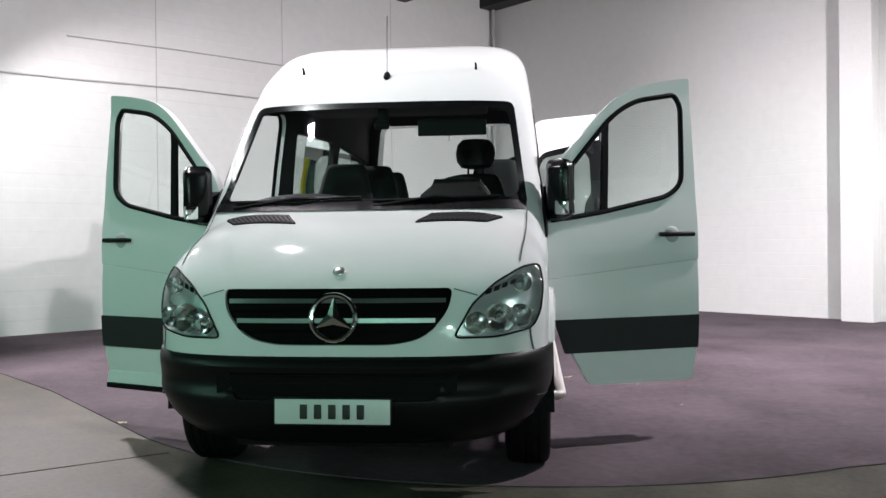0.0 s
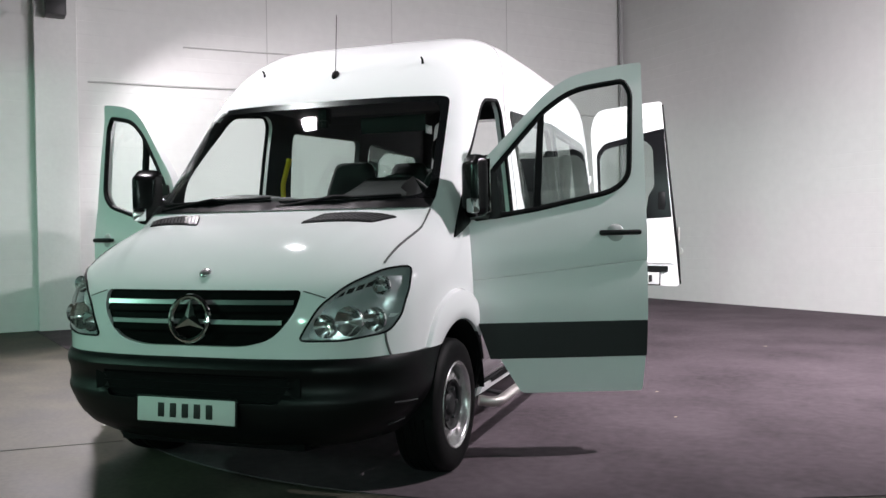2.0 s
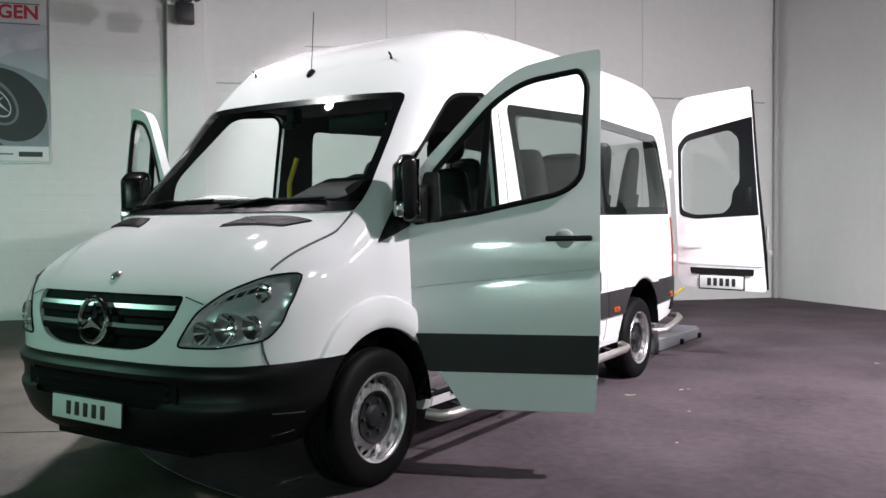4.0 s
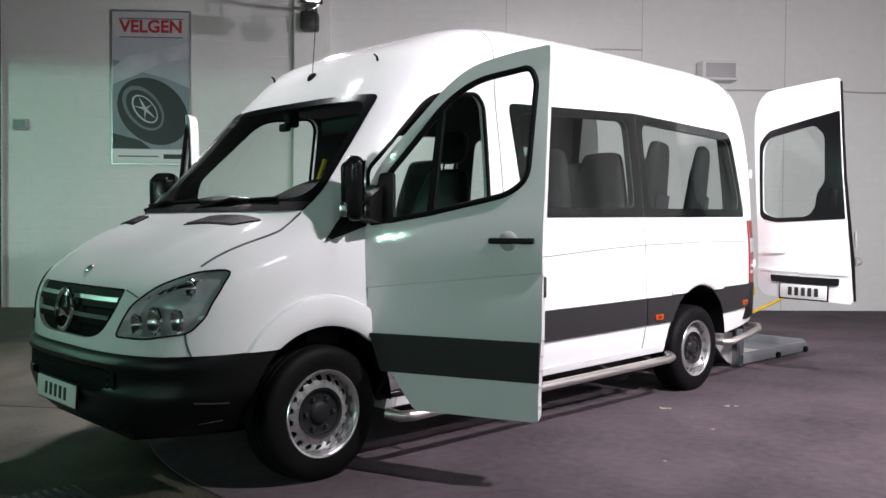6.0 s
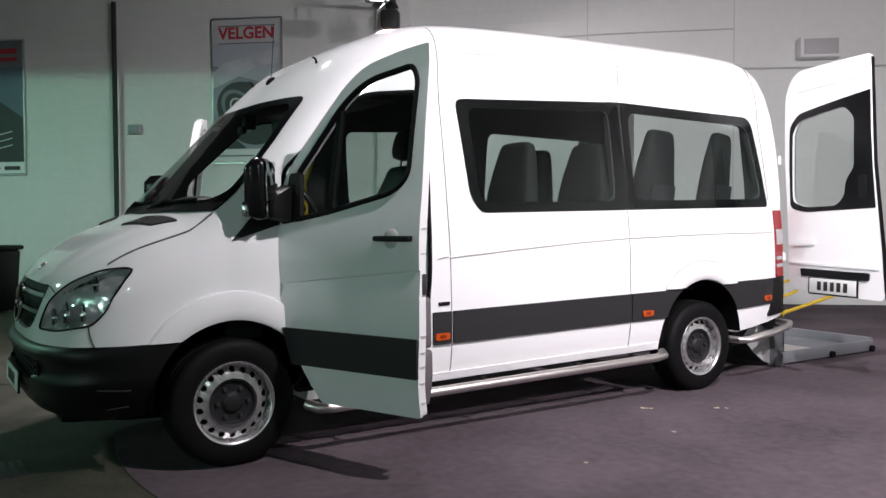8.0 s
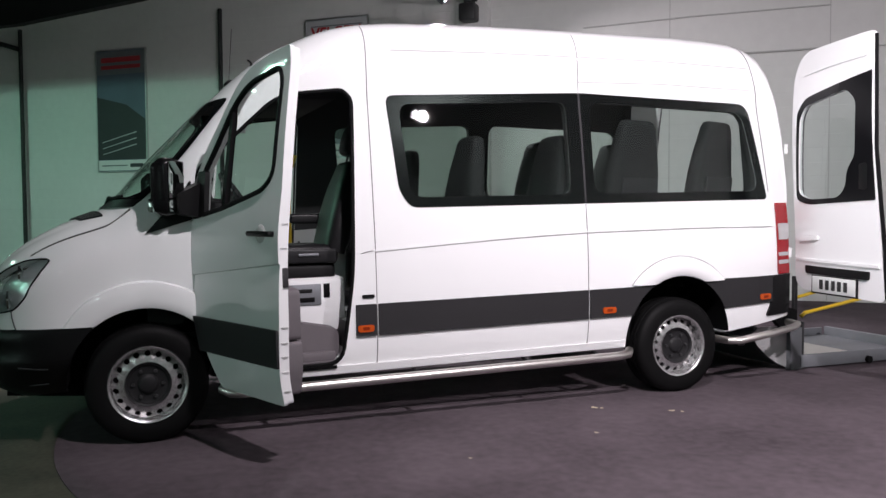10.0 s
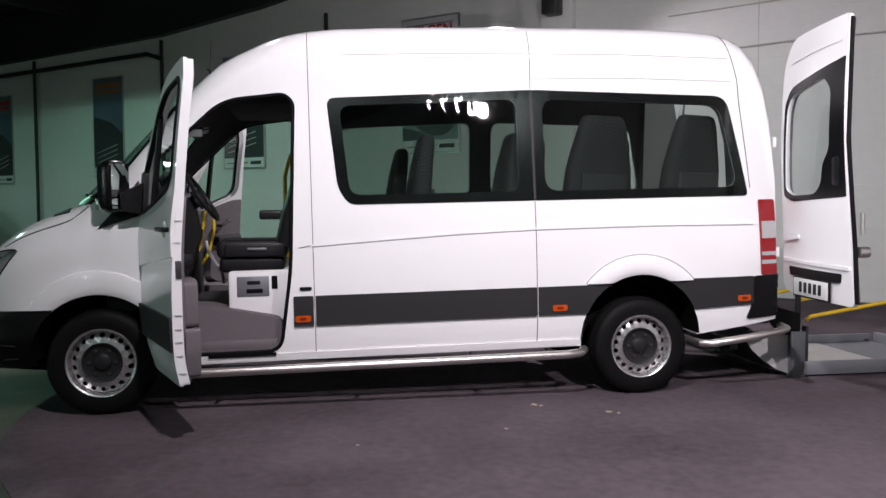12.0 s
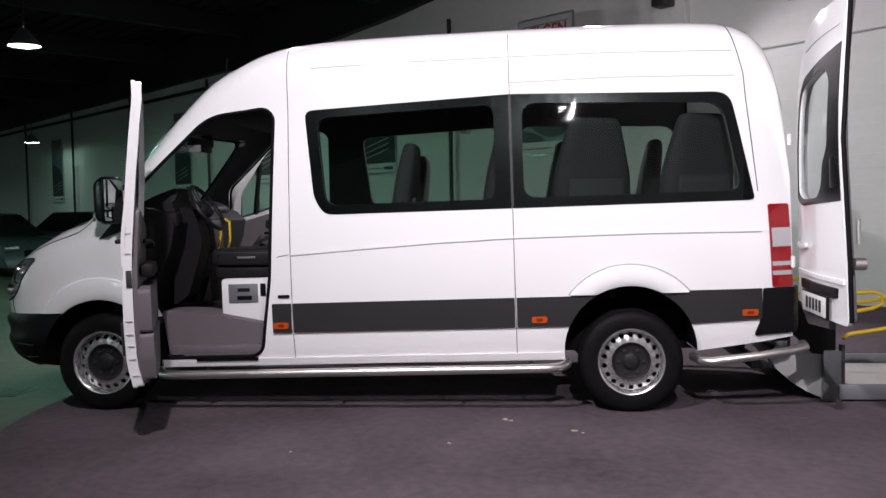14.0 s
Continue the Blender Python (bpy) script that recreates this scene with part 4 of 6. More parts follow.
# ---- wheels ----
def wheel(x, y, s):
    m = Matrix.Translation((x, y, 0.345)) @ Matrix.Diagonal((s, 1, 1, 1))
    R = 0.345
    prof = [(-0.11, 0.215), (-0.117, 0.25), (-0.117, 0.30), (-0.105, 0.33), (-0.085, R - 0.002)]
    prof += [(-0.062, R), (-0.060, R - 0.008), (-0.052, R - 0.008), (-0.050, R + 0.001), (-0.02, R + 0.001), (-0.018, R - 0.008), (-0.008, R - 0.008), (-0.006, R + 0.002)]
    prof += [(-h, r) for h, r in prof[::-1]]
    bm = lathe(prof, 64)
    bmesh.ops.transform(bm, matrix=m, verts=bm.verts)
    w = part("wheel", bm, TYRE, van, "black tyre on a silver steel wheel")
    bm = lathe([(0.02, 0.205), (0.09, 0.20), (0.108, 0.205), (0.116, 0.214), (0.118, 0.221), (0.112, 0.225), (0.10, 0.222)], 64)
    bmesh.ops.transform(bm, matrix=m, verts=bm.verts)
    rim = part("rim", bm, STEEL, w, "silver steel rim")
    # pierced disc
    bm = bmesh.new()
    n, r0, r1 = 18, 0.128, 0.200

    def height(r):
        return 0.055 + 0.030 * math.cos(min(1.0, abs(r - 0.145) / 0.05) * math.pi / 2)
    for k in range(n):
        a0, da = 2 * math.pi * k / n, 2 * math.pi / n
        ctr = a0 + da / 2
        outs = [(r0, a0), (r0, ctr), (r0, a0 + da), (0.178, a0 + da), (r1, a0 + da), (r1, ctr), (r1, a0), (0.178, a0)]
        hole = []
        for j in range(8):
            t = math.pi * (1.25 + j * 0.25)
            hr, ha = 0.178 + 0.0165 * math.sin(t), ctr + 0.0175 * math.cos(t) / 0.178
            hole.append((hr, ha))
        vo = [bm.verts.new((height(r), r * math.cos(a), r * math.sin(a))) for r, a in outs]
        vh = [bm.verts.new((height(r) - 0.003, r * math.cos(a), r * math.sin(a))) for r, a in hole]
        vb = [bm.verts.new((height(r) - 0.016, r * math.cos(a), r * math.sin(a))) for r, a in hole]
        for j in range(8):
            bm.faces.new((vo[j], vo[(j + 1) % 8], vh[(j + 1) % 8], vh[j]))
            bm.faces.new((vh[j], vh[(j + 1) % 8], vb[(j + 1) % 8], vb[j]))
    bmesh.ops.remove_doubles(bm, verts=bm.verts, dist=0.0005)
    bmesh.ops.transform(bm, matrix=m, verts=bm.verts)
    part("pierced_disc", bm, STEEL, w, angle=50)
    bm = lathe([(0.0, 0.21), (0.0, 0.1)], 32)
    bmesh.ops.transform(bm, matrix=m, verts=bm.verts)
    part("brake_disc", bm, RUBBER, w)
    bm = lathe([(0.09, 0.130), (0.085, 0.118), (0.072, 0.112), (0.068, 0.10), (0.07, 0.06), (0.082, 0.052), (0.088, 0.04), (0.088, 0.001)], 40)
    bmesh.ops.transform(bm, matrix=m, verts=bm.verts)
    hub = part("hub_cap", bm, HUB, w, "dark hub centre with wheel bolts")
    for k in range(6):
        a = 2 * math.pi * k / 6
        bm = bmesh.new()
        cyl(bm, (0.065, 0.084 * math.cos(a), 0.084 * math.sin(a)), (0.085, 0.084 * math.cos(a), 0.084 * math.sin(a)), 0.012, 0.010, 6)
        bmesh.ops.transform(bm, matrix=m, verts=bm.verts)
        part("wheel_bolt", bm, DARKMETAL, w, smooth=False)


for s in (1, -1):
    wheel(s * 0.855, 0.0, s)
    wheel(s * 0.855, 3.665, s)

# ---- front doors, standing open ----
GLOSSBLACK = mat("gloss_black_plastic", (0.005, 0.005, 0.0055), 0.22, spec=0.2)
DOOR_OUT = rounded([(0.575, 0.372), (1.255, 0.372), (1.285, 0.80), (1.292, 2.198), (1.12, 2.178), (0.88, 2.125), (0.74, 2.03), (0.36, 1.64), (0.295, 1.50), (0.29, 0.83), (0.40, 0.66)], [0.03, 0.02, 0.05, 0.022, 0.1, 0.1, 0.1, 0.08, 0.05, 0.05, 0.1])
DOOR_WIN = rounded([(0.41, 1.345), (0.67, 1.385), (1.10, 1.475), (1.20, 1.55), (1.228, 2.03), (1.19, 2.098), (0.90, 2.05), (0.74, 1.945), (0.41, 1.58)], [0.03, 0.0, 0.06, 0.08, 0.04, 0.03, 0.1, 0.08, 0.06])


def front_door(s, angle):
    hinge = Vector((0.955, 0.29))
    turn = RAKE @ Matrix.Diagonal((s, 1, 1, 1)) @ Matrix.Translation((hinge.x, hinge.y, 0)) @ Matrix.Rotation(radians(-angle), 4, "Z") @ Matrix.Diagonal((1, 0.987, 1, 1)) @ Matrix.Translation((-hinge.x, -hinge.y, 0))

    def dpart(name, bm, material, parent, label="", **k):
        bmesh.ops.transform(bm, matrix=turn, verts=bm.verts)
        return part(name, bm, material, parent, label, **k)

    def crease(y):
        return 1.005 + 0.1 * (y - 0.3)

    def f(y, z, d):
        """The door's skin: full below the window, a crease, and a hollow that runs out towards the strip."""
        zc = crease(y)
        out = -0.014 * math.exp(-(zc - z) / 0.11) if z < zc - 0.003 else -0.003 + 0.008 * math.sin(math.pi * max(0.0, min(1.0, (z - zc) / 0.36)))
        return Vector((half(y, z) + out - d, y, z))

    lines = [((0.3, crease(0.3) + k), (1.28, crease(1.28) + k)) for k in (0.12, 0.03, 0.0, -0.006, -0.02, -0.05, -0.12)]
    door = dpart("front_door", sheet(DOOR_OUT, f, 0.022, 0.05, hole=[DOOR_WIN], cuts=lines), PAINT, van, "white front door standing wide open")
    inner = [Vector((0.79 + (p.x - 0.79) * 0.992, 1.24 + (p.y - 1.24) * 0.992)) for p in DOOR_OUT]
    low = rounded([(0.60, 0.385), (1.20, 0.385), (1.23, 0.80), (1.23, 1.44), (1.05, 1.43), (0.67, 1.36), (0.36, 1.31), (0.34, 0.85), (0.44, 0.66)], 0.04)
    dpart("door_frame", sheet(inner, lambda y, z, d: Vector((half(y, z) - 0.019 - d, y, z)), 0.04, 0.05, hole=[[Vector((0.82 + (p.x - 0.82) * 1.03, 1.7 + (p.y - 1.7) * 1.03)) for p in DOOR_WIN]]), PAINT, door)
    dpart("door_trim", sheet(low, lambda y, z, d: Vector((half(y, z) - 0.057 - d, y, z)), 0.028, 0.05), GREYTRIM, door, "grey moulded inner door trim")
    bm = prism(rounded([(0.60, 0.70), (1.235, 0.70), (1.235, 0.955), (1.16, 0.97), (0.50, 0.97), (0.46, 0.75)], 0.025, 3), "x", 0.828, 0.90)
    dpart("trim_panel", bm, GREYTRIM, door)
    bm = prism(rounded([(0.66, 0.41), (1.21, 0.41), (1.235, 0.55), (1.235, 0.694), (0.52, 0.694), (0.56, 0.52)], 0.025, 3), "x", 0.822, 0.905)
    dpart("door_pocket", bm, GREYTRIM, door)
    dpart("armrest", boxbm((0.81, 0.62, 1.02), (0.89, 1.1, 1.11), 0.025), DARKTRIM, door)
    bm = bmesh.new()
    tube(bm, [(0.87, 0.92, 1.24), (0.835, 0.90, 1.24), (0.825, 0.80, 1.225), (0.835, 0.72, 1.20), (0.87, 0.70, 1.20)], 0.014, 8)
    dpart("inner_handle", bm, DARKTRIM, door)
    for z in (0.45, 0.55, 0.63, 0.7, 0.78, 1.18, 1.3):
        y = 1.256 + 0.03 * min(1, (z - 0.372) / 0.43)
        dpart("edge_rib", boxbm((half(1.26, z) - 0.05, y - 0.02, z - 0.003), (half(1.26, z) - 0.012, y + 0.0025, z + 0.003), 0.001), PALEGREY, door, smooth=False)
    ring = [Vector((0.82 + (p.x - 0.82) * 0.995, 1.7 + (p.y - 1.7) * 0.995)) for p in DOOR_WIN]
    bm = bmesh.new()
    tube(bm, [f(p.x, p.y, 0.004) for p in resample(ring, 0.04)], 0.016, 8, True)
    dpart("window_seal", bm, RUBBER, door)
    dpart("window_glass", sheet(DOOR_WIN, lambda y, z, d: Vector((half(y, z) - 0.014, y, z)), 0.0), CLEAR, door)
    dpart("window_bar", sheet([(0.655, 1.38), (0.695, 1.385), (0.735, 1.945), (0.70, 1.92)], lambda y, z, d: Vector((half(y, z) + 0.002 - d, y, z)), 0.03), RUBBER, door)
    dpart("mirror_base", sheet(rounded([(0.325, 1.325), (0.47, 1.345), (0.455, 1.60), (0.38, 1.60)], 0.02), lambda y, z, d: Vector((half(y, z) + 0.012 - d, y, z)), 0.03), PLASTIC, door)
    dpart("door_strip", sheet(rounded([(0.40, 0.572), (1.272, 0.572), (1.278, 0.768), (0.335, 0.768)], 0.006, 2), on_side(1, 0.016), 0.014, 0.06), STRIP, door, "dark grey protective door strip", angle=30)
    # handle over a round dish
    bm = bmesh.new()
    bmesh.ops.create_uvsphere(bm, u_segments=20, v_segments=10, radius=0.055, matrix=Matrix.Translation((half(1.13, 1.245) - 0.003, 1.11, 1.245)) @ Matrix.Diagonal((0.3, 1, 1, 1)))
    dpart("handle_dish", bm, PALEGREY, door)
    bm = bmesh.new()
    x = half(1.13, 1.25)
    box(bm, (x + 0.016, 1.015, 1.238), (x + 0.042, 1.25, 1.266), 0.011, seg=3)
    box(bm, (x - 0.01, 1.02, 1.24), (x + 0.03, 1.05, 1.264), 0.006)
    box(bm, (x - 0.01, 1.205, 1.238), (x + 0.03, 1.245, 1.266), 0.006)
    dpart("handle", bm, PLASTIC, door, "black pull handle")
    bm = boxbm((0.925, 1.272, 0.98), (0.958, 1.292, 1.08), 0.004)
    dpart("door_latch", bm, DARKMETAL, door)
    if s < 0:
        dpart("lower_lip", sheet([(0.58, 0.335), (1.25, 0.335), (1.25, 0.41), (0.58, 0.41)], lambda y, z, d: Vector((half(y, z) + 0.012 + 0.5 * (0.41 - z) - d, y, z)), 0.03, 0.1), PAINT, door)
        dpart("lip_seal", boxbm((0.93, 0.585, 0.305), (1.0, 1.245, 0.338), 0.006), RUBBER, door)
    # mirror
    hs = boxbm((1.035, 0.265, 1.35), (1.195, 0.385, 1.68), 0.045, seg=4)
    for v in hs.verts:
        if v.co.y < 0.3:
            v.co.x += 0.02
            v.co.z = 1.5 + (v.co.z - 1.5) * 0.86
    swing = Matrix.Translation((1.13, 0.325, 0)) @ Matrix.Rotation(radians(28), 4, "Z") @ Matrix.Translation((-1.13, -0.325, 0))

    def mpart(name, bm, material, parent, label=""):
        bmesh.ops.transform(bm, matrix=swing, verts=bm.verts)
        return dpart(name, bm, material, parent, label)

    mir = mpart("door_mirror", hs, GLOSSBLACK, door, "black door mirror")
    mpart("mirror_glass", boxbm((1.048, 0.384, 1.45), (1.178, 0.391, 1.658), 0.003), MIRROR, door)
    mpart("mirror_glass", boxbm((1.048, 0.384, 1.375), (1.178, 0.391, 1.44), 0.003), MIRROR, door)
    bm = boxbm((1.135, 0.258, 1.37), (1.212, 0.30, 1.45), 0.012)
    mpart("mirror_indicator", bm, REFLECTOR, door, "clear indicator lens in the mirror")
    bm = prism(rounded([(0.93, 1.33), (1.09, 1.36), (1.09, 1.47), (0.93, 1.545)], 0.02, 3), "y", 0.30, 0.40)
    dpart("mirror_arm", bm, PLASTIC, door)


front_door(1, 69.2)
front_door(-1, 69)

# ---- rear doors, swung right back ----
def rear_door(s):
    def face(x, z, d):
        lean = 0.10 * max(0.0, (z - 1.5) / 1.05) ** 2
        return Vector((s * x, 4.765 + lean - 0.03 * math.sin(max(0, min(1, (x - 0.95) / 0.8)) * math.pi) + d, z))

    out = rounded([(0.955, 0.68), (1.775, 0.635), (1.61, 2.53), (0.95, 2.475), (0.885, 2.3), (0.945, 1.3), (0.955, 1.0)], [0.12, 0.04, 0.03, 0.12, 0.1, 0.1, 0.05], 6)
    win = rounded([(1.0, 1.40), (1.12, 1.355), (1.40, 1.365), (1.465, 1.44), (1.475, 1.56), (1.54, 1.66), (1.525, 2.05), (1.44, 2.14), (1.04, 2.06), (0.985, 1.97)], 0.045)
    big = rounded([(0.975, 1.35), (1.12, 1.315), (1.705, 1.345), (1.635, 2.25), (1.03, 2.12), (0.95, 2.02)], [0.05, 0.05, 0.01, 0.01, 0.05, 0.05])
    door = vpart("rear_door", sheet(out, face, 0.03, 0.05, hole=[win]), PAINT, van, "white rear door swung fully open")
    vpart("inner_panel", sheet([Vector((1.33 + (p.x - 1.33) * 0.97, 1.57 + (p.y - 1.57) * 0.98)) for p in out], lambda x, z, d: face(x, z, d + 0.031), 0.025, 0.05, hole=[[Vector((1.28 + (p.x - 1.28) * 1.04, 1.75 + (p.y - 1.75) * 1.04)) for p in win]]), GREYTRIM, door)
    vpart("window_surround", sheet(big, lambda x, z, d: face(x, z, d - 0.004), 0.003, 0.05, hole=[win]), BLACKGLASS, door)
    vpart("window_glass", sheet(win, lambda x, z, d: face(x, z, 0.01), 0.0), REARGLASS, door)
    bm = bmesh.new()
    tube(bm, [face(1.775, 0.66, 0.02), face(1.76, 1.0, 0.02), face(1.69, 1.7, 0.02), face(1.615, 2.5, 0.02)], 0.014, 8)
    vpart("edge_seal", bm, RUBBER, door)
    vpart("panel_step", sheet([(0.985, 0.895), (1.74, 0.87), (1.738, 0.895), (0.985, 0.915)], lambda x, z, d: face(x, z, d - 0.012), 0.014, 0.08), PAINT, door)
    vpart("upper_crease", line_on(lambda x, z, d: face(x, z, d), [(1.0, 2.30), (1.3, 2.335), (1.58, 2.36)], 0.012, 0.006), PAINT, door)
    hd = sheet(rounded([(1.03, 1.04), (1.22, 1.055), (1.22, 1.085), (1.03, 1.085)], 0.012, 3), lambda x, z, d: face(x, z, d - 0.022), 0.02, 0.04)
    vpart("door_handle", hd, PAINT, door, "white recessed handle")
    vpart("wiper_motor", boxbm((s * 1.60 - 0.05, 4.74, 1.40), (s * 1.60 + 0.05, 4.79, 1.62), 0.03), PLASTIC, door)
    for z in (0.95, 1.75, 2.3):
        bm = bmesh.new()
        hx = s * (half(4.70, z) + 0.004)
        cyl(bm, (hx, 4.735, z - 0.035), (hx, 4.735, z + 0.035), 0.014, n=10)
        vpart("hinge", bm, PAINT, door)
    bm = bmesh.new()
    cyl(bm, (s * 1.775, 4.80, 0.99), (s * 1.775, 4.86, 0.99), 0.035, n=16)
    vpart("lock_gear", bm, TUBE, door)
    bm = bmesh.new()
    cyl(bm, (s * 1.765, 4.83, 1.10), (s * 1.765, 4.83, 1.24), 0.014, n=8)
    vpart("lock_rod", bm, TUBE, door)
    if s > 0:
        vpart("plate_recess", sheet(rounded([(1.09, 0.80), (1.66, 0.785), (1.665, 0.845), (1.08, 0.86)], 0.012), lambda x, z, d: face(x, z, d - 0.014), 0.02, 0.06), PLASTIC, door, "black plate lamp bar")
        t = Matrix.Translation((1.38, 4.715, 0.725)) @ pose(0, 0, 0, 0, 1.2, 0)
        bm = boxbm((-0.20, -0.006, -0.06), (0.20, 0.008, 0.06), 0.004)
        bmesh.ops.transform(bm, matrix=t, verts=bm.verts)
        pl = vpart("rear_plate", bm, PLATE, door, "white dealer plate with dark characters")
        for i in range(5):
            c = -0.112 + 0.056 * i
            bm = boxbm((c - 0.017, -0.010, -0.036), (c + 0.017, -0.0045, 0.036), 0.003)
            bmesh.ops.transform(bm, matrix=t, verts=bm.verts)
            vpart("plate_mark", bm, INK, door)
        bm = boxbm((-0.21, -0.003, -0.072), (0.21, 0.014, 0.066), 0.004)
        bmesh.ops.transform(bm, matrix=t, verts=bm.verts)
        vpart("plate_holder", bm, PLASTIC, door)


rear_door(1)
rear_door(-1)

# ---- inside ----
vpart("floor_cover", boxbm((-0.49, 1.28, 0.662), (0.49, 4.6, 0.672)), DARKTRIM)
bm = boxbm((-0.6, 0.45, 0.662), (0.6, 1.278, 0.672))
box(bm, (-0.49, 0.05, 0.662), (0.49, 0.448, 0.672))
vpart("cab_floor", bm, DARKTRIM)
bm = bmesh.new()
prof = [(0.02, 1.40), (0.10, 1.455), (0.28, 1.46), (0.42, 1.42), (0.50, 1.34), (0.47, 1.18), (0.40, 1.02), (0.34, 0.9), (0.22, 0.7), (0.02, 0.68)]
va = [bm.verts.new((-0.80, y, z)) for y, z in prof]
vb = [bm.verts.new((0.80, y, z)) for y, z in prof]
bm.faces.new(va)
bm.faces.new(vb[::-1])
for i in range(len(prof)):
    j = (i + 1) % len(prof)
    bm.faces.new((va[i], va[j], vb[j], vb[i]))
dash = vpart("dashboard", bm, DASH, van, "black dashboard with instrument hood")
bm = prism(rounded([(0.14, 1.43), (0.16, 1.48), (0.26, 1.545), (0.43, 1.60), (0.455, 1.575), (0.42, 1.50), (0.45, 1.42)], [0.02, 0.03, 0.04, 0.015, 0.015, 0.03, 0.02], 4), "x", 0.26, 0.64)
for v in bm.verts:
    if v.co.z > 1.5:
        v.co.x = 0.45 + (v.co.x - 0.45) * 0.72
vpart("instrument_hood", bm, DARKTRIM, dash)
bm = bmesh.new()
bmesh.ops.create_uvsphere(bm, u_segments=28, v_segments=14, radius=1.0, matrix=Matrix.Translation((-0.42, 0.25, 1.43)) @ Matrix.Diagonal((0.36, 0.2, 0.085, 1)))
vpart("airbag_cover", bm, DARKTRIM, dash)
vpart("centre_console", boxbm((-0.16, 0.30, 0.70), (0.2, 0.53, 1.36), 0.04), DARKTRIM, dash)
bm = prism(rounded([(0.36, 0.72), (0.48, 0.80), (0.60, 1.18), (0.55, 1.44), (0.40, 1.46)], 0.03, 3), "x", 0.36, 0.54)
vpart("column_shroud", bm, DARKTRIM, dash)
vpart("side_vent", boxbm((0.66, 0.40, 1.30), (0.78, 0.515, 1.43), 0.03, seg=3), DARKTRIM, dash)
bm = boxbm((-0.55, 0.1, 1.45), (-0.1, 0.3, 1.49), 0.02)
vpart("dash_tray", bm, GREYTRIM, dash)
bm = bmesh.new()
tw = Matrix.Translation((0.45, 0.615, 1.445)) @ pose(0, 0, 0, -57.5)
tube(bm, [tw @ Vector((0.19 * math.cos(a), 0.19 * math.sin(a), 0)) for a in [2 * math.pi * i / 36 for i in range(36)]], 0.016, 8, True)
for a in (-20, 200, 270):
    tube(bm, [tw @ Vector((0.05 * math.cos(radians(a)), 0.05 * math.sin(radians(a)), -0.02)), tw @ Vector((0.185 * math.cos(radians(a)), 0.185 * math.sin(radians(a)), 0))], 0.014, 6)
wheel_s = vpart("steering_wheel", bm, LEATHER, van, "black steering wheel")
bm = bmesh.new()
cyl(bm, tw @ Vector((0, 0, -0.05)), tw @ Vector((0, 0, 0.01)), 0.075, 0.065, 20)
cyl(bm, tw @ Vector((0, 0, -0.36)), tw @ Vector((0, 0, -0.05)), 0.04, 0.05, 12)
vpart("steering_hub", bm, DARKTRIM, wheel_s)
# step wells and seat box
for s in (1, -1):
    a, b = (0.62, 0.93) if s > 0 else (-0.93, -0.62)
    vpart("step_well", boxbm((a, 0.58, 0.405), (b, 1.2, 0.415)), GREYTRIM)
    bm = prism(rounded([(0.41, 0.72), (0.65, 0.715), (1.16, 0.612), (1.16, 0.415), (0.45, 0.415)], [0.02, 0.05, 0.05, 0.01, 0.01], 4), "x", s * 0.87, s * 0.60)
    vpart("step_riser", bm, GREYTRIM, van, "grey moulded entry step")
    bm = boxbm((min(s * 0.86, s * 0.90), 0.47, 0.41), (max(s * 0.86, s * 0.90), 1.13, 0.475), 0.012)
    vpart("step_tread", bm, GREYTRIM, van, "grey step edge")
    vpart("sill_strip", sheet([(0.68, 0.372), (1.12, 0.372), (1.12, 0.392), (0.68, 0.392)], on_side(s, 0.014), 0.014, 0.1), RUBBER, van, "black rubber sill strip")
    bm = boxbm((min(s * 0.24, s * 0.76), 0.80, 0.58), (max(s * 0.24, s * 0.76), 1.24, 0.93), 0.03)
    sb = vpart("seat_box", bm, PAINT, van, "white seat box")
    x = s * 0.762
    vpart("seat_box_panel", boxbm((min(x, x + s * 0.006), 0.862, 0.755), (max(x, x + s * 0.006), 1.078, 0.89), 0.004), GREYMETAL, sb)
    vpart("seat_box_slot", boxbm((min(x, x + s * 0.010), 0.925, 0.775), (max(x, x + s * 0.010), 1.035, 0.805), 0.003), RUBBER, sb)
    vpart("seat_box_slot", boxbm((min(x, x + s * 0.010), 0.93, 0.835), (max(x, x + s * 0.010), 1.02, 0.86), 0.003), DARKTRIM, sb)
    vpart("seat_box_label", boxbm((min(x, x + s * 0.004), 1.095, 0.80), (max(x, x + s * 0.004), 1.135, 0.89), 0.002), RUBBER, sb)
bm = bmesh.new()
tube(bm, [(-0.69, 1.16, 0.67), (-0.69, 1.16, 1.2), (-0.69, 1.16, 1.62), (-0.67, 1.22, 1.8)], 0.018, 10)
vpart("grab_pole", bm, YELLOW, van, "yellow grab pole by the entrance")
bm = bmesh.new()
tube(bm, [(0.05, 0.47, 0.92), (0.05, 0.54, 1.08), (0.05, 0.572, 1.26), (0.05, 0.578, 1.33), (0.05, 0.61, 1.352), (0.05, 0.645, 1.33), (0.05, 0.645, 1.2), (0.05, 0.61, 1.05), (0.05, 0.55, 0.94)], 0.011, 8)
vpart("grab_rail", bm, YELLOW, van, "yellow grab rail")
bm = bmesh.new()
tube(bm, [(0.2, 0.60, 1.12), (0.2, 0.615, 1.04), (0.2, 0.66, 0.96), (0.2, 0.71, 0.88), (0.2, 0.72, 0.80)], 0.012, 8)
vpart("hand_brake", bm, PALEGREY, van, "pale curved hand brake lever")
vpart("roof_console", boxbm((-0.6, 0.80, 2.08), (0.6, 1.25, 2.14), 0.02), LINING)


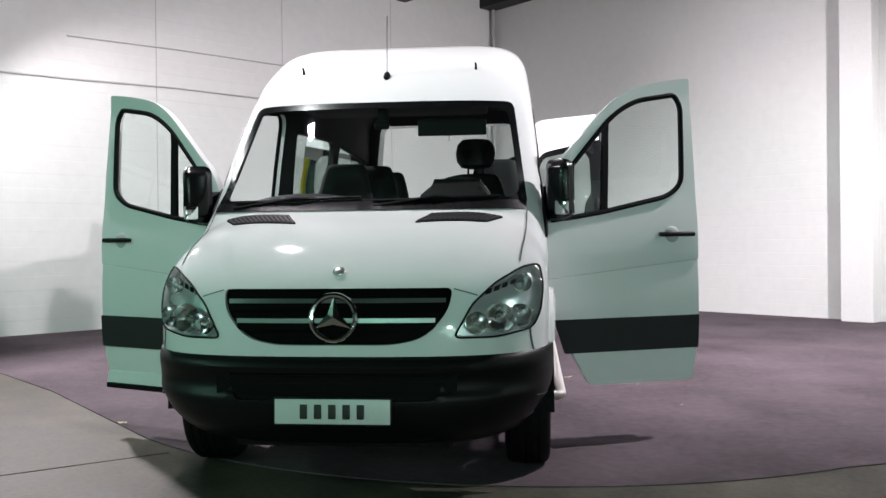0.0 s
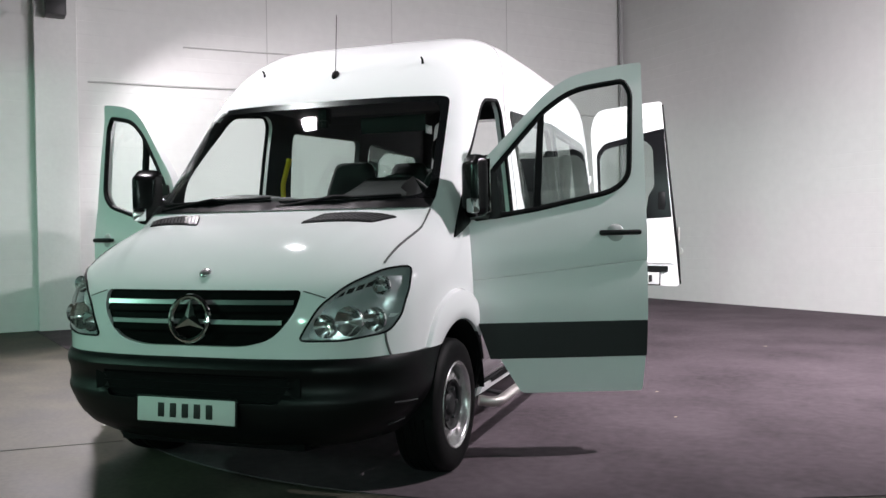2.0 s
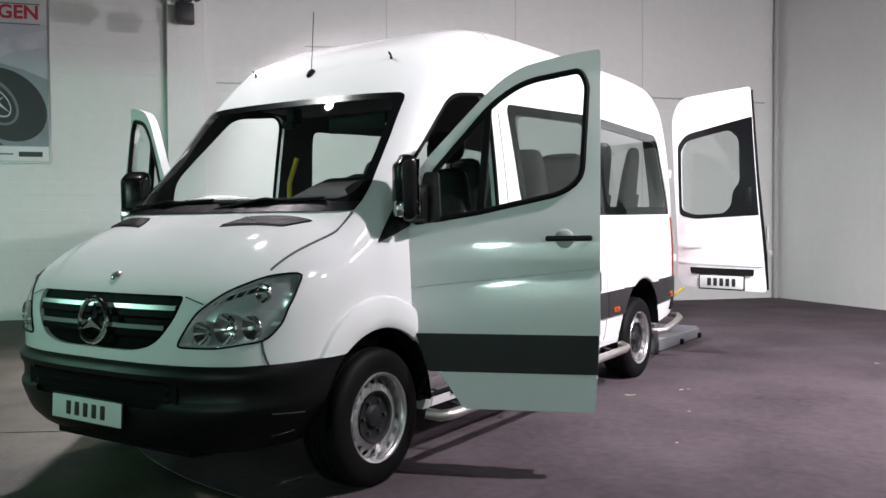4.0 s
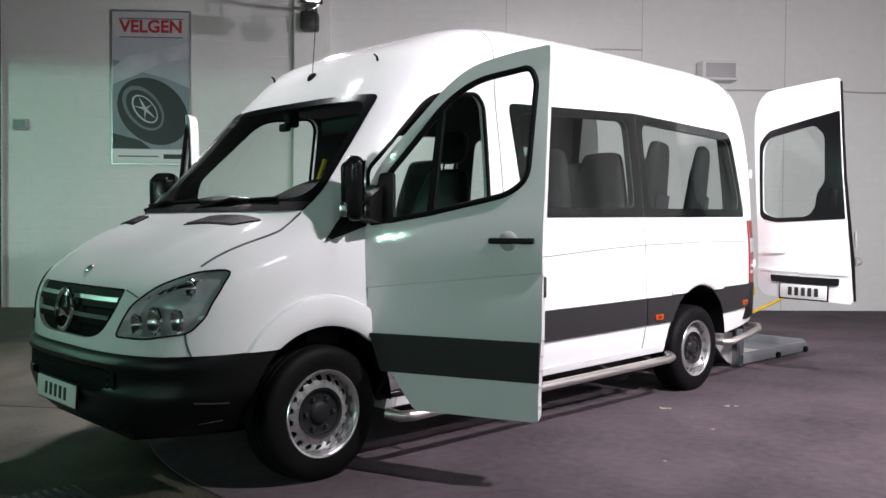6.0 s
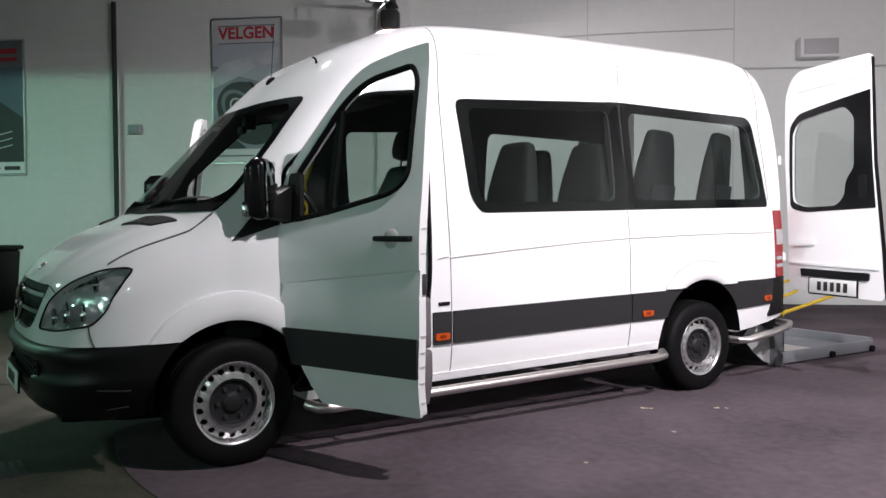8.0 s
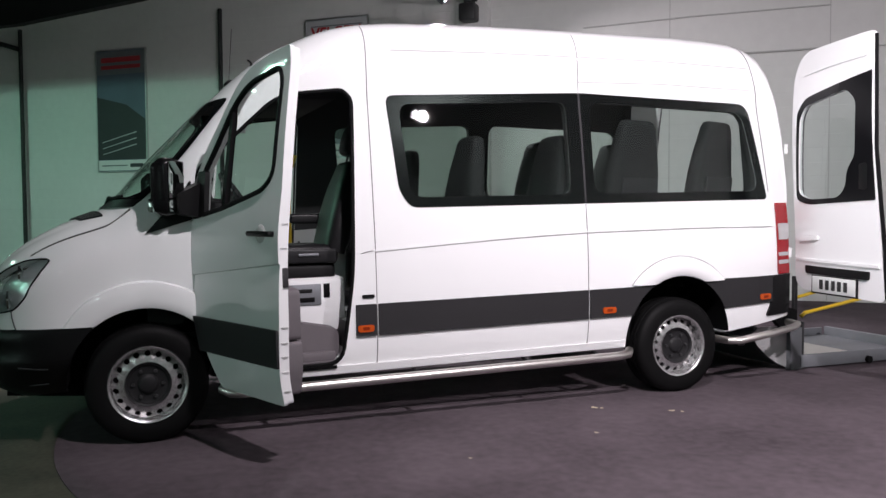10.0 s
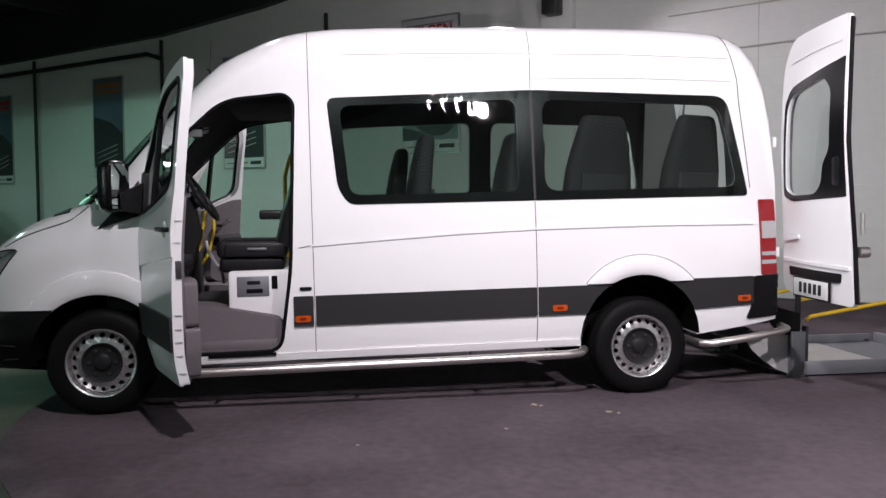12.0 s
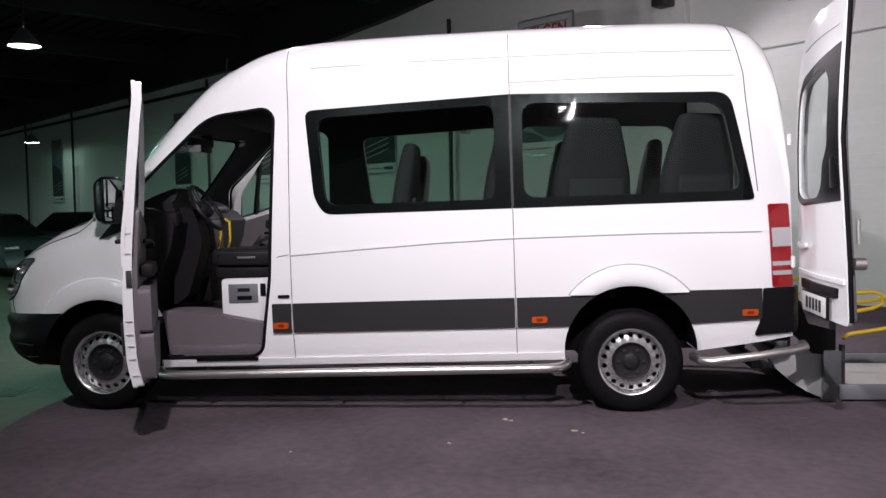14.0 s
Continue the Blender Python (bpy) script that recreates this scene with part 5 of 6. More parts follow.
def seat_into(root, m, cover, base, arm, lean=14):
    """Cushion, reclined back, head rest and frame of one seat under root."""
    def sp(name, lo, hi, material, rot=None, label=""):
        bm = boxbm(lo, hi, min(h - l for l, h in zip(lo, hi)) * 0.32, seg=4)
        bmesh.ops.transform(bm, matrix=(m @ rot) if rot else m, verts=bm.verts)
        return part(name, bm, material, root, label)
    sp("seat_cushion", (-0.24, -0.5 if base else -0.46, 0.34), (0.24, 0.02, 0.47), cover)
    rec = Matrix.Translation((0, 0.0, 0.42)) @ pose(0, 0, 0, -lean)
    bm = bmesh.new()
    for z, w, t, oy in ((0, 0.245, 0.075, 0), (0.12, 0.255, 0.085, 0.01), (0.3, 0.255, 0.08, 0.0), (0.44, 0.245, 0.075, 0.0), (0.58, 0.215, 0.07, 0.0), (0.70, 0.187, 0.062, 0.005), (0.775, 0.168, 0.055, 0.005), (0.81, 0.15, 0.045, 0.005), (0.825, 0.115, 0.025, 0.005)):
        ring = []
        for j in range(20):
            a = 2 * math.pi * j / 20
            c, s2 = math.cos(a), math.sin(a)
            ring.append(bm.verts.new((w * math.copysign(abs(c) ** 0.5, c), oy + t * math.copysign(abs(s2) ** 0.6, s2), z)))
        if not base:
            for v in ring:
                v.co.z *= 0.74
        if z > 0:
            for j in range(20):
                bm.faces.new((prev[j], prev[(j + 1) % 20], ring[(j + 1) % 20], ring[j]))
        else:
            bm.faces.new(ring[::-1])
        prev = ring
    bm.faces.new(prev)
    bmesh.ops.transform(bm, matrix=m @ rec, verts=bm.verts)
    back = part("backrest", bm, cover, root)
    bm = boxbm((-0.18, 0.07, 0.05), (0.18, 0.095, 0.42), 0.01)
    bmesh.ops.transform(bm, matrix=m @ rec, verts=bm.verts)
    part("back_shell", bm, SEATSHELL, back)
    if arm:
        for x in ((-0.285, 0.285) if base else (-0.285,)):
            sp("armrest", (x - 0.03, -0.25 if base else -0.2, 0.60), (x + 0.03, 0.05, 0.67), cover)
    if not base:
        bm = bmesh.new()
        for z, w, t in ((0.655, 0.07, 0.03), (0.665, 0.105, 0.045), (0.70, 0.13, 0.055), (0.76, 0.14, 0.055), (0.82, 0.13, 0.05), (0.855, 0.10, 0.04), (0.865, 0.06, 0.02)):
            ring = [bm.verts.new((w * math.copysign(abs(math.cos(a)) ** 0.6, math.cos(a)), -0.015 + t * math.copysign(abs(math.sin(a)) ** 0.7, math.sin(a)), z)) for a in [2 * math.pi * j / 20 for j in range(20)]]
            if z > 0.66:
                for j in range(20):
                    bm.faces.new((prev[j], prev[(j + 1) % 20], ring[(j + 1) % 20], ring[j]))
            else:
                bm.faces.new(ring[::-1])
            prev = ring
        bm.faces.new(prev)
        bmesh.ops.transform(bm, matrix=m @ rec, verts=bm.verts)
        head = part("headrest", bm, cover, root)
        for x in (-0.05, 0.05):
            bm = bmesh.new()
            cyl(bm, (x, 0, 0.58), (x, 0, 0.68), 0.007, n=8)
            bmesh.ops.transform(bm, matrix=m @ rec, verts=bm.verts)
            part("headrest_post", bm, DARKMETAL, head)
    if base:
        sp("seat_leg", (-0.2, -0.40, 0.0), (-0.16, -0.05, 0.34), DARKMETAL)
        sp("seat_leg", (0.16, -0.40, 0.0), (0.2, -0.05, 0.34), DARKMETAL)
    else:
        sp("seat_base", (-0.235, -0.44, 0.245), (0.235, 0.0, 0.355), DARKTRIM)
        sp("seat_skirt", (0.225, -0.40, 0.355), (0.262, 0.0, 0.445), LEATHER)
        sp("seat_lever", (0.255, -0.25, 0.40), (0.275, -0.12, 0.418), GREYMETAL)


seat = thing("driver_seat", "black leather driver's seat with armrests", "seat", "", (0.5, 1.17, 0.655))
seat_into(seat, Matrix.Identity(4), LEATHER, False, True)
first = thing("passenger_seat", "grey fabric minibus seat with a tall tapered backrest", "seat", "passenger seats of the minibus", (0.61, 2.07, 0.70))
seat_into(first, Matrix.Diagonal((1, 1, 0.93, 1)), FABRIC, True, False, 7)
for x, y, a, k in ((0.64, 2.71, 0, 1.0), (0.64, 3.42, -72, 1.1), (0.62, 4.14, -66, 1.1), (-0.6, 2.02, 0, 0.98), (-0.58, 3.2, 0, 1.04), (-0.58, 3.96, 0, 1.03)):
    copy_thing(first, pose(x, y, 0.70 + 0.018 * (y - 1.8), 0, 0, a) @ Matrix.Diagonal((1.12 if a else 1, 1, k, 1)))

# ---- driver's doorway: rubber seal, pillar fittings ----
for s in (1, -1):
    bm = bmesh.new()
    tube(bm, [on_side(s, -0.006)(p.x, p.y, 0) for p in resample(DOOR, 0.05)], 0.013, 8, True)
    vpart("door_seal", bm, RUBBER, van, "black rubber door seal")
    bm = boxbm((min(s * 0.915, s * 0.93), 1.268, 1.045), (max(s * 0.915, s * 0.93), 1.284, 1.10), 0.003)
    vpart("door_striker", bm, DARKMETAL)
    vpart("pillar_flap", sheet(rounded([(1.288, 0.803), (1.368, 0.803), (1.368, 0.825), (1.288, 0.825)], 0.009, 3), on_side(s, 0.008), 0.008), PLASTIC)
STICKER = mat("turquoise_sticker", (0.05, 0.42, 0.36), 0.45)
vpart("green_sticker", boxbm((0.886, 1.282, 1.66), (0.918, 1.29, 1.75)), STICKER, van, "small turquoise service sticker")
vpart("grey_sticker", boxbm((0.886, 1.282, 1.56), (0.918, 1.29, 1.65)), GREYMETAL, van)
vpart("black_sticker", boxbm((0.90, 1.275, 1.40), (0.928, 1.283, 1.52)), RUBBER, van)

# ---- the tail lift behind the minibus ----
lift = thing("tail_lift", "grey steel wheelchair lift with yellow rails, lowered", "wheelchair lift", at=(0, 5.6, 0.02))


def lpart(name, bm, material, label="", parent=lift, **k):
    bmesh.ops.transform(bm, matrix=Matrix.Translation((0, -5.6, -0.02)), verts=bm.verts)
    return part(name, bm, material, parent, label, **k)


lpart("platform", boxbm((-0.58, 5.14, 0.03), (0.62, 6.55, 0.055), 0.006), GREYMETAL, "grey steel lift platform")
for x in (-0.60, 0.61):
    lpart("side_wall", boxbm((x, 5.12, 0.02), (x + 0.03, 6.55, 0.125), 0.006), GREYMETAL)
lpart("end_flap", boxbm((-0.55, 6.55, 0.02), (0.6, 6.60, 0.14), 0.008, Matrix.Identity(4)), GREYMETAL)
for x, y in ((0.64, 5.85), (0.64, 6.5), (-0.6, 6.5)):
    bm = bmesh.new()
    cyl(bm, (x - 0.02, y, 0.045), (x + 0.03, y, 0.045), 0.03, n=14)
    lpart("roller", bm, RUBBER)
bm = boxbm((-0.5, 5.3, 0.056), (0.5, 5.95, 0.062))
lpart("grip_plate", bm, TUBE, "bright steel grip plate")
for x in (-0.62, 0.56):
    lpart("lift_post", boxbm((x, 5.02, 0.0), (x + 0.07, 5.14, 0.36), 0.008), GREYMETAL)
    pr = prism([(4.74, 0.86), (4.80, 0.86), (4.92, 0.55), (5.10, 0.50), (5.10, 0.32), (4.95, 0.34), (4.80, 0.5)], "x", x, x + 0.05)
    lpart("lift_arm", pr, PLASTIC)
    lpart("post_edge", boxbm((x + 0.005, 5.14, 0.0), (x + 0.065, 5.165, 0.40), 0.004), DARKMETAL)
    bm = bmesh.new()
    tube(bm, [(x + 0.03, 5.16, 0.44), (x + 0.03, 5.20, 0.47), (x + 0.03, 5.6, 0.53), (x + 0.03, 6.1, 0.61)], 0.016, 10)
    lpart("hand_rail", bm, YELLOW, "yellow tubular hand rail")
    bm = bmesh.new()
    tube(bm, [(x + 0.03, 5.10, 0.74), (x + 0.03, 5.36, 0.765), (x + 0.03, 5.42, 0.74), (x + 0.03, 5.42, 0.68), (x + 0.03, 5.36, 0.65), (x + 0.03, 5.10, 0.60)], 0.014, 10)
    lpart("hand_loop", bm, YELLOW, "yellow hand loop")
    lpart("loop_post", boxbm((x + 0.015, 5.07, 0.36), (x + 0.045, 5.11, 0.78), 0.006), DARKMETAL)
bm = prism([(4.70, 0.36), (5.04, 0.02), (5.06, 0.04), (4.72, 0.385)], "x", -0.55, 0.55)
lpart("bridge_plate", bm, GREYMETAL, "sloping steel bridge plate")
bm = prism([(4.66, 0.31), (4.74, 0.37), (5.03, 0.37), (5.03, 0.02), (4.93, 0.06), (4.82, 0.13), (4.72, 0.22)], "x", 0.565, 0.58)
lpart("lift_side_plate", bm, PALEGREY, "pale steel side plate")
lpart("lower_beam", boxbm((-0.55, 4.55, 0.22), (0.55, 4.62, 0.30), 0.01), DARKMETAL)

# ---- things on the wall and in the hall ----


def wall_box(lo, hi, bevel=0.0):
    """A box given as s along the poster wall, distance off it, height."""
    bm = boxbm((lo[1], -hi[0], lo[2]), (hi[1], -lo[0], hi[2]), bevel)
    bmesh.ops.transform(bm, matrix=HALL, verts=bm.verts)
    return bm


BOARD = mat("poster_board", (0.42, 0.46, 0.5), 0.45, vary=0.5, scale=1.2, fine=0.1)
BOARDBLUE = mat("poster_board_blue", (0.1, 0.13, 0.18), 0.45, vary=0.6, scale=1.5, fine=0.1)
WHITEPRINT = mat("white_print", (0.72, 0.73, 0.72), 0.5)
REDINK = mat("red_ink", (0.42, 0.03, 0.04), 0.5)
ORANGEINK = mat("orange_ink", (0.4, 0.16, 0.05), 0.5)
PRINTDARK = mat("dark_print", (0.035, 0.038, 0.042), 0.5, vary=0.3, scale=5)
PRINTMID = mat("mid_print", (0.16, 0.175, 0.19), 0.5, vary=0.4, scale=5)
PRINTSKY = mat("sky_print", (0.24, 0.27, 0.3), 0.5, vary=0.9, scale=2.0)
PRINTCLOUD = mat("cloud_print", (0.5, 0.53, 0.56), 0.5, vary=0.9, scale=3.0)
PRINTLIGHT = mat("light_print", (0.5, 0.52, 0.53), 0.5, vary=0.3, scale=5)
PALELINE = mat("pale_wall_line", (0.5, 0.505, 0.49), 0.7, vary=0.2, scale=3)
ALU = mat("aluminium_frame", (0.55, 0.56, 0.56), 0.35, 0.9)


def poster(s0, s1, z0, z1, kind):
    w, h = s1 - s0, z1 - z0
    root = thing("poster", {"rims": "framed grey wheel poster with a red heading", "blue": "framed dark blue poster with an orange heading", "plain": "framed dark blue poster with a red heading"}[kind],
                 "poster", "posters on the hall wall", on_wall((s0 + s1) / 2, 0.02, z0))
    inv = Matrix.Translation(-root.location)

    def pp(name, bm, material, label=""):
        bmesh.ops.transform(bm, matrix=inv, verts=bm.verts)
        return part(name, bm, material, root, label, smooth=False)

    def flat(poly, d):
        """A thin printed shape: u across from the reader's left (0 to 1), v up (0 to 1)."""
        bm = bmesh.new()
        vs = [bm.verts.new(on_wall(s1 - p[0] * w, d, z0 + p[1] * h)) for p in poly]
        bm.faces.new(vs)
        r = bmesh.ops.extrude_face_region(bm, geom=bm.faces[:])
        bmesh.ops.translate(bm, vec=V * -0.0012, verts=[v for v in r["geom"] if isinstance(v, bmesh.types.BMVert)])
        return bm

    def oval(cx, cy, rx, ry, tilt, n=36):
        out = []
        for i in range(n):
            a = 2 * math.pi * i / n
            x, y = rx * math.cos(a), ry * math.sin(a)
            t = radians(tilt)
            out.append((cx + (x * math.cos(t) - y * math.sin(t)) / w, cy + (x * math.sin(t) + y * math.cos(t)) / h))
        return out
    pp("board", wall_box((s0, 0.012, z0), (s1, 0.035, z1), 0.003), BOARD if kind == "rims" else BOARDBLUE)
    for a, b in (((s0 - 0.012, 0.008, z0), (s0 + 0.012, 0.045, z1)), ((s1 - 0.012, 0.008, z0), (s1 + 0.012, 0.045, z1)), ((s0, 0.008, z0 - 0.012), (s1, 0.045, z0 + 0.012)), ((s0, 0.008, z1 - 0.012), (s1, 0.045, z1 + 0.012))):
        pp("frame", wall_box(a, b), ALU)
    pp("footer", flat([(0.01, 0.01), (0.99, 0.01), (0.99, 0.095), (0.01, 0.095)], 0.038), WHITEPRINT)
    pp("footer_line", flat([(0.08, 0.045), (0.6, 0.045), (0.6, 0.055), (0.08, 0.055)], 0.04), PRINTMID)
    pp("footer_mark", flat([(0.66, 0.035), (0.92, 0.035), (0.92, 0.065), (0.66, 0.065)], 0.04), PRINTDARK)
    if kind == "rims":
        pp("header", flat([(0.01, 0.83), (0.99, 0.83), (0.99, 0.99), (0.01, 0.99)], 0.037), PRINTLIGHT)
        for v in (0.945, 0.825):
            pp("rule", flat([(0.09, v), (0.91, v), (0.91, v + 0.008), (0.09, v + 0.008)], 0.039), PRINTMID)
        pp("sky_print", flat([(0.01, 0.10), (0.99, 0.10), (0.99, 0.50), (0.7, 0.56), (0.4, 0.60), (0.2, 0.66), (0.01, 0.68)], 0.0368), PRINTSKY)
        pp("cloud_print", flat([(0.01, 0.52), (0.3, 0.58), (0.62, 0.66), (0.99, 0.70), (0.99, 0.80), (0.55, 0.74), (0.2, 0.70), (0.01, 0.63)], 0.0372), PRINTCLOUD)
        pp("tyre_print", flat(oval(0.52, 0.345, 0.60, 0.47, -40), 0.0385), PRINTDARK)
        pp("tyre_wall_print", flat(oval(0.40, 0.365, 0.40, 0.26, -50), 0.0398), PRINTMID)
        pp("tyre_inner_print", flat(oval(0.41, 0.36, 0.345, 0.215, -50), 0.0411), PRINTDARK)
        pp("rim_print", flat(oval(0.42, 0.36, 0.26, 0.15, -50), 0.0424), PRINTLIGHT)
        pp("rim_hole_print", flat(oval(0.425, 0.36, 0.235, 0.13, -50), 0.0437), PRINTDARK)
        for a in (15, 87, 159, 231, 303):
            c, q = math.cos(radians(a)), math.sin(radians(a))
            t = radians(-50)
            ex, ey = 0.24 * c, 0.135 * q
            dx, dy = (ex * math.cos(t) - ey * math.sin(t)) / w, (ex * math.sin(t) + ey * math.cos(t)) / h
            pp("spoke_print", flat([(0.425 - dy * 0.2, 0.36 + dx * 0.06), (0.425 + dx, 0.36 + dy), (0.425 + dy * 0.2, 0.36 - dx * 0.06)], 0.045), PRINTLIGHT)
        pp("road_print", flat([(0.01, 0.10), (0.5, 0.10), (0.36, 0.155), (0.01, 0.20)], 0.0455), PRINTDARK)
        fc = bpy.data.curves.new("heading", "FONT")
        fc.body, fc.size, fc.align_x, fc.extrude, fc.offset = "VELGEN", 0.27, "CENTER", 0.001, 0.008
        fo = new("heading", fc)
        bpy.context.view_layer.update()
        me = bpy.data.meshes.new_from_object(fo.evaluated_get(bpy.context.evaluated_depsgraph_get()))
        bpy.data.objects.remove(fo)
        bpy.data.curves.remove(fc)
        bm = bmesh.new()
        bm.from_mesh(me)
        bpy.data.meshes.remove(me)
        k = 0.80 * w / (max(v.co.x for v in bm.verts) - min(v.co.x for v in bm.verts))
        q = on_wall((s0 + s1) / 2, 0.0405, z0 + 0.862 * h)
        bmesh.ops.transform(bm, matrix=Matrix.Translation(q) @ Matrix(((-U.x, 0, V.x, 0), (-U.y, 0, V.y, 0), (0, 1, 0, 0), (0, 0, 0, 1))) @ Matrix.Scale(k, 4), verts=bm.verts)
        pp("heading", bm, REDINK, "red heading letters")
    else:
        ink = ORANGEINK if kind == "blue" else REDINK
        pp("header", flat([(0.01, 0.80), (0.99, 0.80), (0.99, 0.99), (0.01, 0.99)], 0.037), PRINTMID)
        pp("heading_bar", flat([(0.1, 0.90), (0.9, 0.90), (0.9, 0.94), (0.1, 0.94)], 0.039), ink)
        pp("heading_bar", flat([(0.1, 0.845), (0.9, 0.845), (0.9, 0.875), (0.1, 0.875)], 0.039), ink)
        pp("dark_print", flat([(0.01, 0.10), (0.99, 0.10), (0.99, 0.42), (0.6, 0.55), (0.01, 0.62)], 0.0385), PRINTDARK)
        for i in range(3):
            pp("streak_print", flat([(0.1, 0.14 + 0.05 * i), (0.8, 0.22 + 0.05 * i), (0.8, 0.228 + 0.05 * i), (0.1, 0.145 + 0.05 * i)], 0.04), PRINTLIGHT)


poster(12.28, 13.49, 2.27, 4.66, "rims")
poster(16.95, 18.12, 2.12, 4.45, "plain")
poster(21.45, 22.55, 2.05, 4.36, "blue")
poster(26.0, 27.0, 1.95, 4.25, "plain")
poster(36.1, 37.2, 1.8, 4.15, "blue")


def at_wall(name, label, category, *parts):
    """Small fixtures; each part is (name, bmesh in world space, material)."""
    c = Vector((0, 0, 0))
    n = 0
    for _, bm, _ in parts:
        for v in bm.verts:
            c += v.co
            n += 1
    root = thing(name, label, category, at=c / n)
    for pn, bm, mt in parts:
        bmesh.ops.translate(bm, vec=-(c / n), verts=bm.verts)
        part(pn, bm, mt, root)
    return root


at_wall("wall_vent", "pale grey ventilation box on the hall wall", "vent", ("housing", wall_box((3.62, 0, 3.69), (4.2, 0.28, 4.0), 0.02), PILASTER), ("grille", wall_box((3.67, 0.28, 3.73), (4.15, 0.29, 3.96), 0.004), PALEGREY))
at_wall("socket_box", "small grey electrical box on the hall wall", "switch box", ("housing", wall_box((14.78, 0, 2.78), (15.0, 0.08, 2.95), 0.01), PALEGREY), ("cover", wall_box((14.80, 0.08, 2.80), (14.98, 0.09, 2.93), 0.004), GREYMETAL))
bm = bmesh.new()
tube(bm, [on_wall(9.95, 0.03, 3.53), on_wall(8.5, 0.03, 3.555), on_wall(7.0, 0.03, 3.6), on_wall(5.2, 0.03, 3.6), on_wall(3.9, 0.03, 3.58), on_wall(1.8, 0.03, 3.58), on_wall(0.3, 0.03, 3.56)], 0.014, 6)
tagged(mesh_object("wall_cable", bm, PALELINE, True), "grey cable along the hall wall", "cable")
for s in (2.75, 5.1, 7.3):
    bm = wall_box((s - 0.006, -0.01, 0.02), (s + 0.006, 0.004, TOP - 0.02))
    structure("trim", bm, PALELINE, "thin vertical joint in the hall wall")
bm = bmesh.new()
cyl(bm, on_wall(0.10, 0.10, 0), on_wall(0.10, 0.10, TOP), 0.04, n=12)
tagged(mesh_object("wall_pipe", bm, PALEGREY, True), "grey downpipe in the hall corner", kind="structure")
bm = bmesh.new()
tube(bm, [on_wall(8.6, 0.02, 4.15), on_wall(7.0, 0.02, 4.19), on_wall(5.1, 0.02, 4.2)], 0.012, 6)
tagged(mesh_object("wall_cable", bm, PALELINE, True), "thin grey cable high on the hall wall", "cable")
for s in (21.0, 21.6, 22.4):
    bm = bmesh.new()
    cyl(bm, on_wall(s, 0.04, 0.0), on_wall(s, 0.04, 2.02), 0.02, n=8)
    tagged(mesh_object("wall_conduit", bm, GREYTRIM, True), "thin grey conduit on the hall wall", "conduit")

# flood lamps on brackets
FLOODGLOW = glow("flood_glow", (1.0, 0.97, 1.0), 60.0)
# the FLOOD_W fixture is an added twin of FLOOD_L
for pos, aim, mount in ((FLOOD_L, AIM_L, "wall"), (FLOOD_W, AIM_W, "wall"), (FLOOD_R, AIM_R, "roof"), (FLOOD_T, AIM_T, "roof"), (FLOOD_M, AIM_M, "roof")):
    d = (aim - pos).normalized()
    m = look(pos, aim)
    root = thing("flood_lamp", "dark flood lamp on a steel bracket, lit" if mount == "wall" else "dark flood lamp hung from the ceiling, lit", "flood lamp", at=pos)
    inv = Matrix.Translation(-pos)

    def fp(name, bm, material, mm=m):
        bmesh.ops.transform(bm, matrix=inv @ mm, verts=bm.verts)
        part(name, bm, material, root)
    bm = boxbm((-0.15, -0.11, 0.02), (0.15, 0.11, 0.12), 0.02)
    fp("housing", bm, DARKMETAL)
    fp("face", boxbm((-0.085, -0.06, 0.012), (0.085, 0.06, 0.018)), FLOODGLOW)
    bm = bmesh.new()
    if mount == "wall":
        w = on_wall(10.3, 0.16, 4.7)
        tube(bm, [pos + Vector((0, 0, 0.06)) - d * 0.1, pos + Vector((0, 0, 0.3)) - d * 0.1, w], 0.022, 8)
        tube(bm, [pos + Vector((0, 0, 0.3)) - d * 0.1, on_wall(10.3, 0.16, 5.3)], 0.018, 8)
    else:
        tube(bm, [pos - d * 0.1, Vector((pos.x, pos.y, 5.9))], 0.022, 8)
    fp("bracket", bm, STEELBEAM, Matrix.Identity(4))
at_wall("junction_box", "grey speaker box high on the pilaster", "speaker", ("housing", wall_box((10.25, 0.16, 4.34), (10.52, 0.42, 4.62), 0.03), DARKMETAL), ("bracket", wall_box((10.32, 0.15, 4.62), (10.45, 0.36, 4.85), 0.01), STEELBEAM))

# pendant lamps: two of the hall, and four unseen ones added as fill
PENDGLOW = glow("pendant_glow", (0.86, 1.0, 0.94), 14.0)
first_p = None
for p in PENDANTS_AND_FILL:
    if first_p is None:
        first_p = thing("pendant_or_fill_lamp", "round industrial pendant lamp, lit; four of the six added as fill", "pendant lamp", "pendant lamps of the hall", p)
        part("shade", lathe([(0.30, 0.05), (0.26, 0.09), (0.12, 0.20), (0.03, 0.26), (0.0, 0.27), (0.01, 0.255), (0.1, 0.19), (0.24, 0.08)], 32, "z"), GREYMETAL, first_p)
        part("diffuser", lathe([(0.012, 0.252), (-0.005, 0.18), (-0.015, 0.06), (-0.016, 0.001)], 32, "z"), PENDGLOW, first_p, "glowing lamp glass")
        bm = bmesh.new()
        cyl(bm, (0, 0, 0.28), (0, 0, TOP - p[2]), 0.012, n=8)
        part("rod", bm, STEELBEAM, first_p)
    else:
        copy_thing(first_p, Matrix.Translation(p))

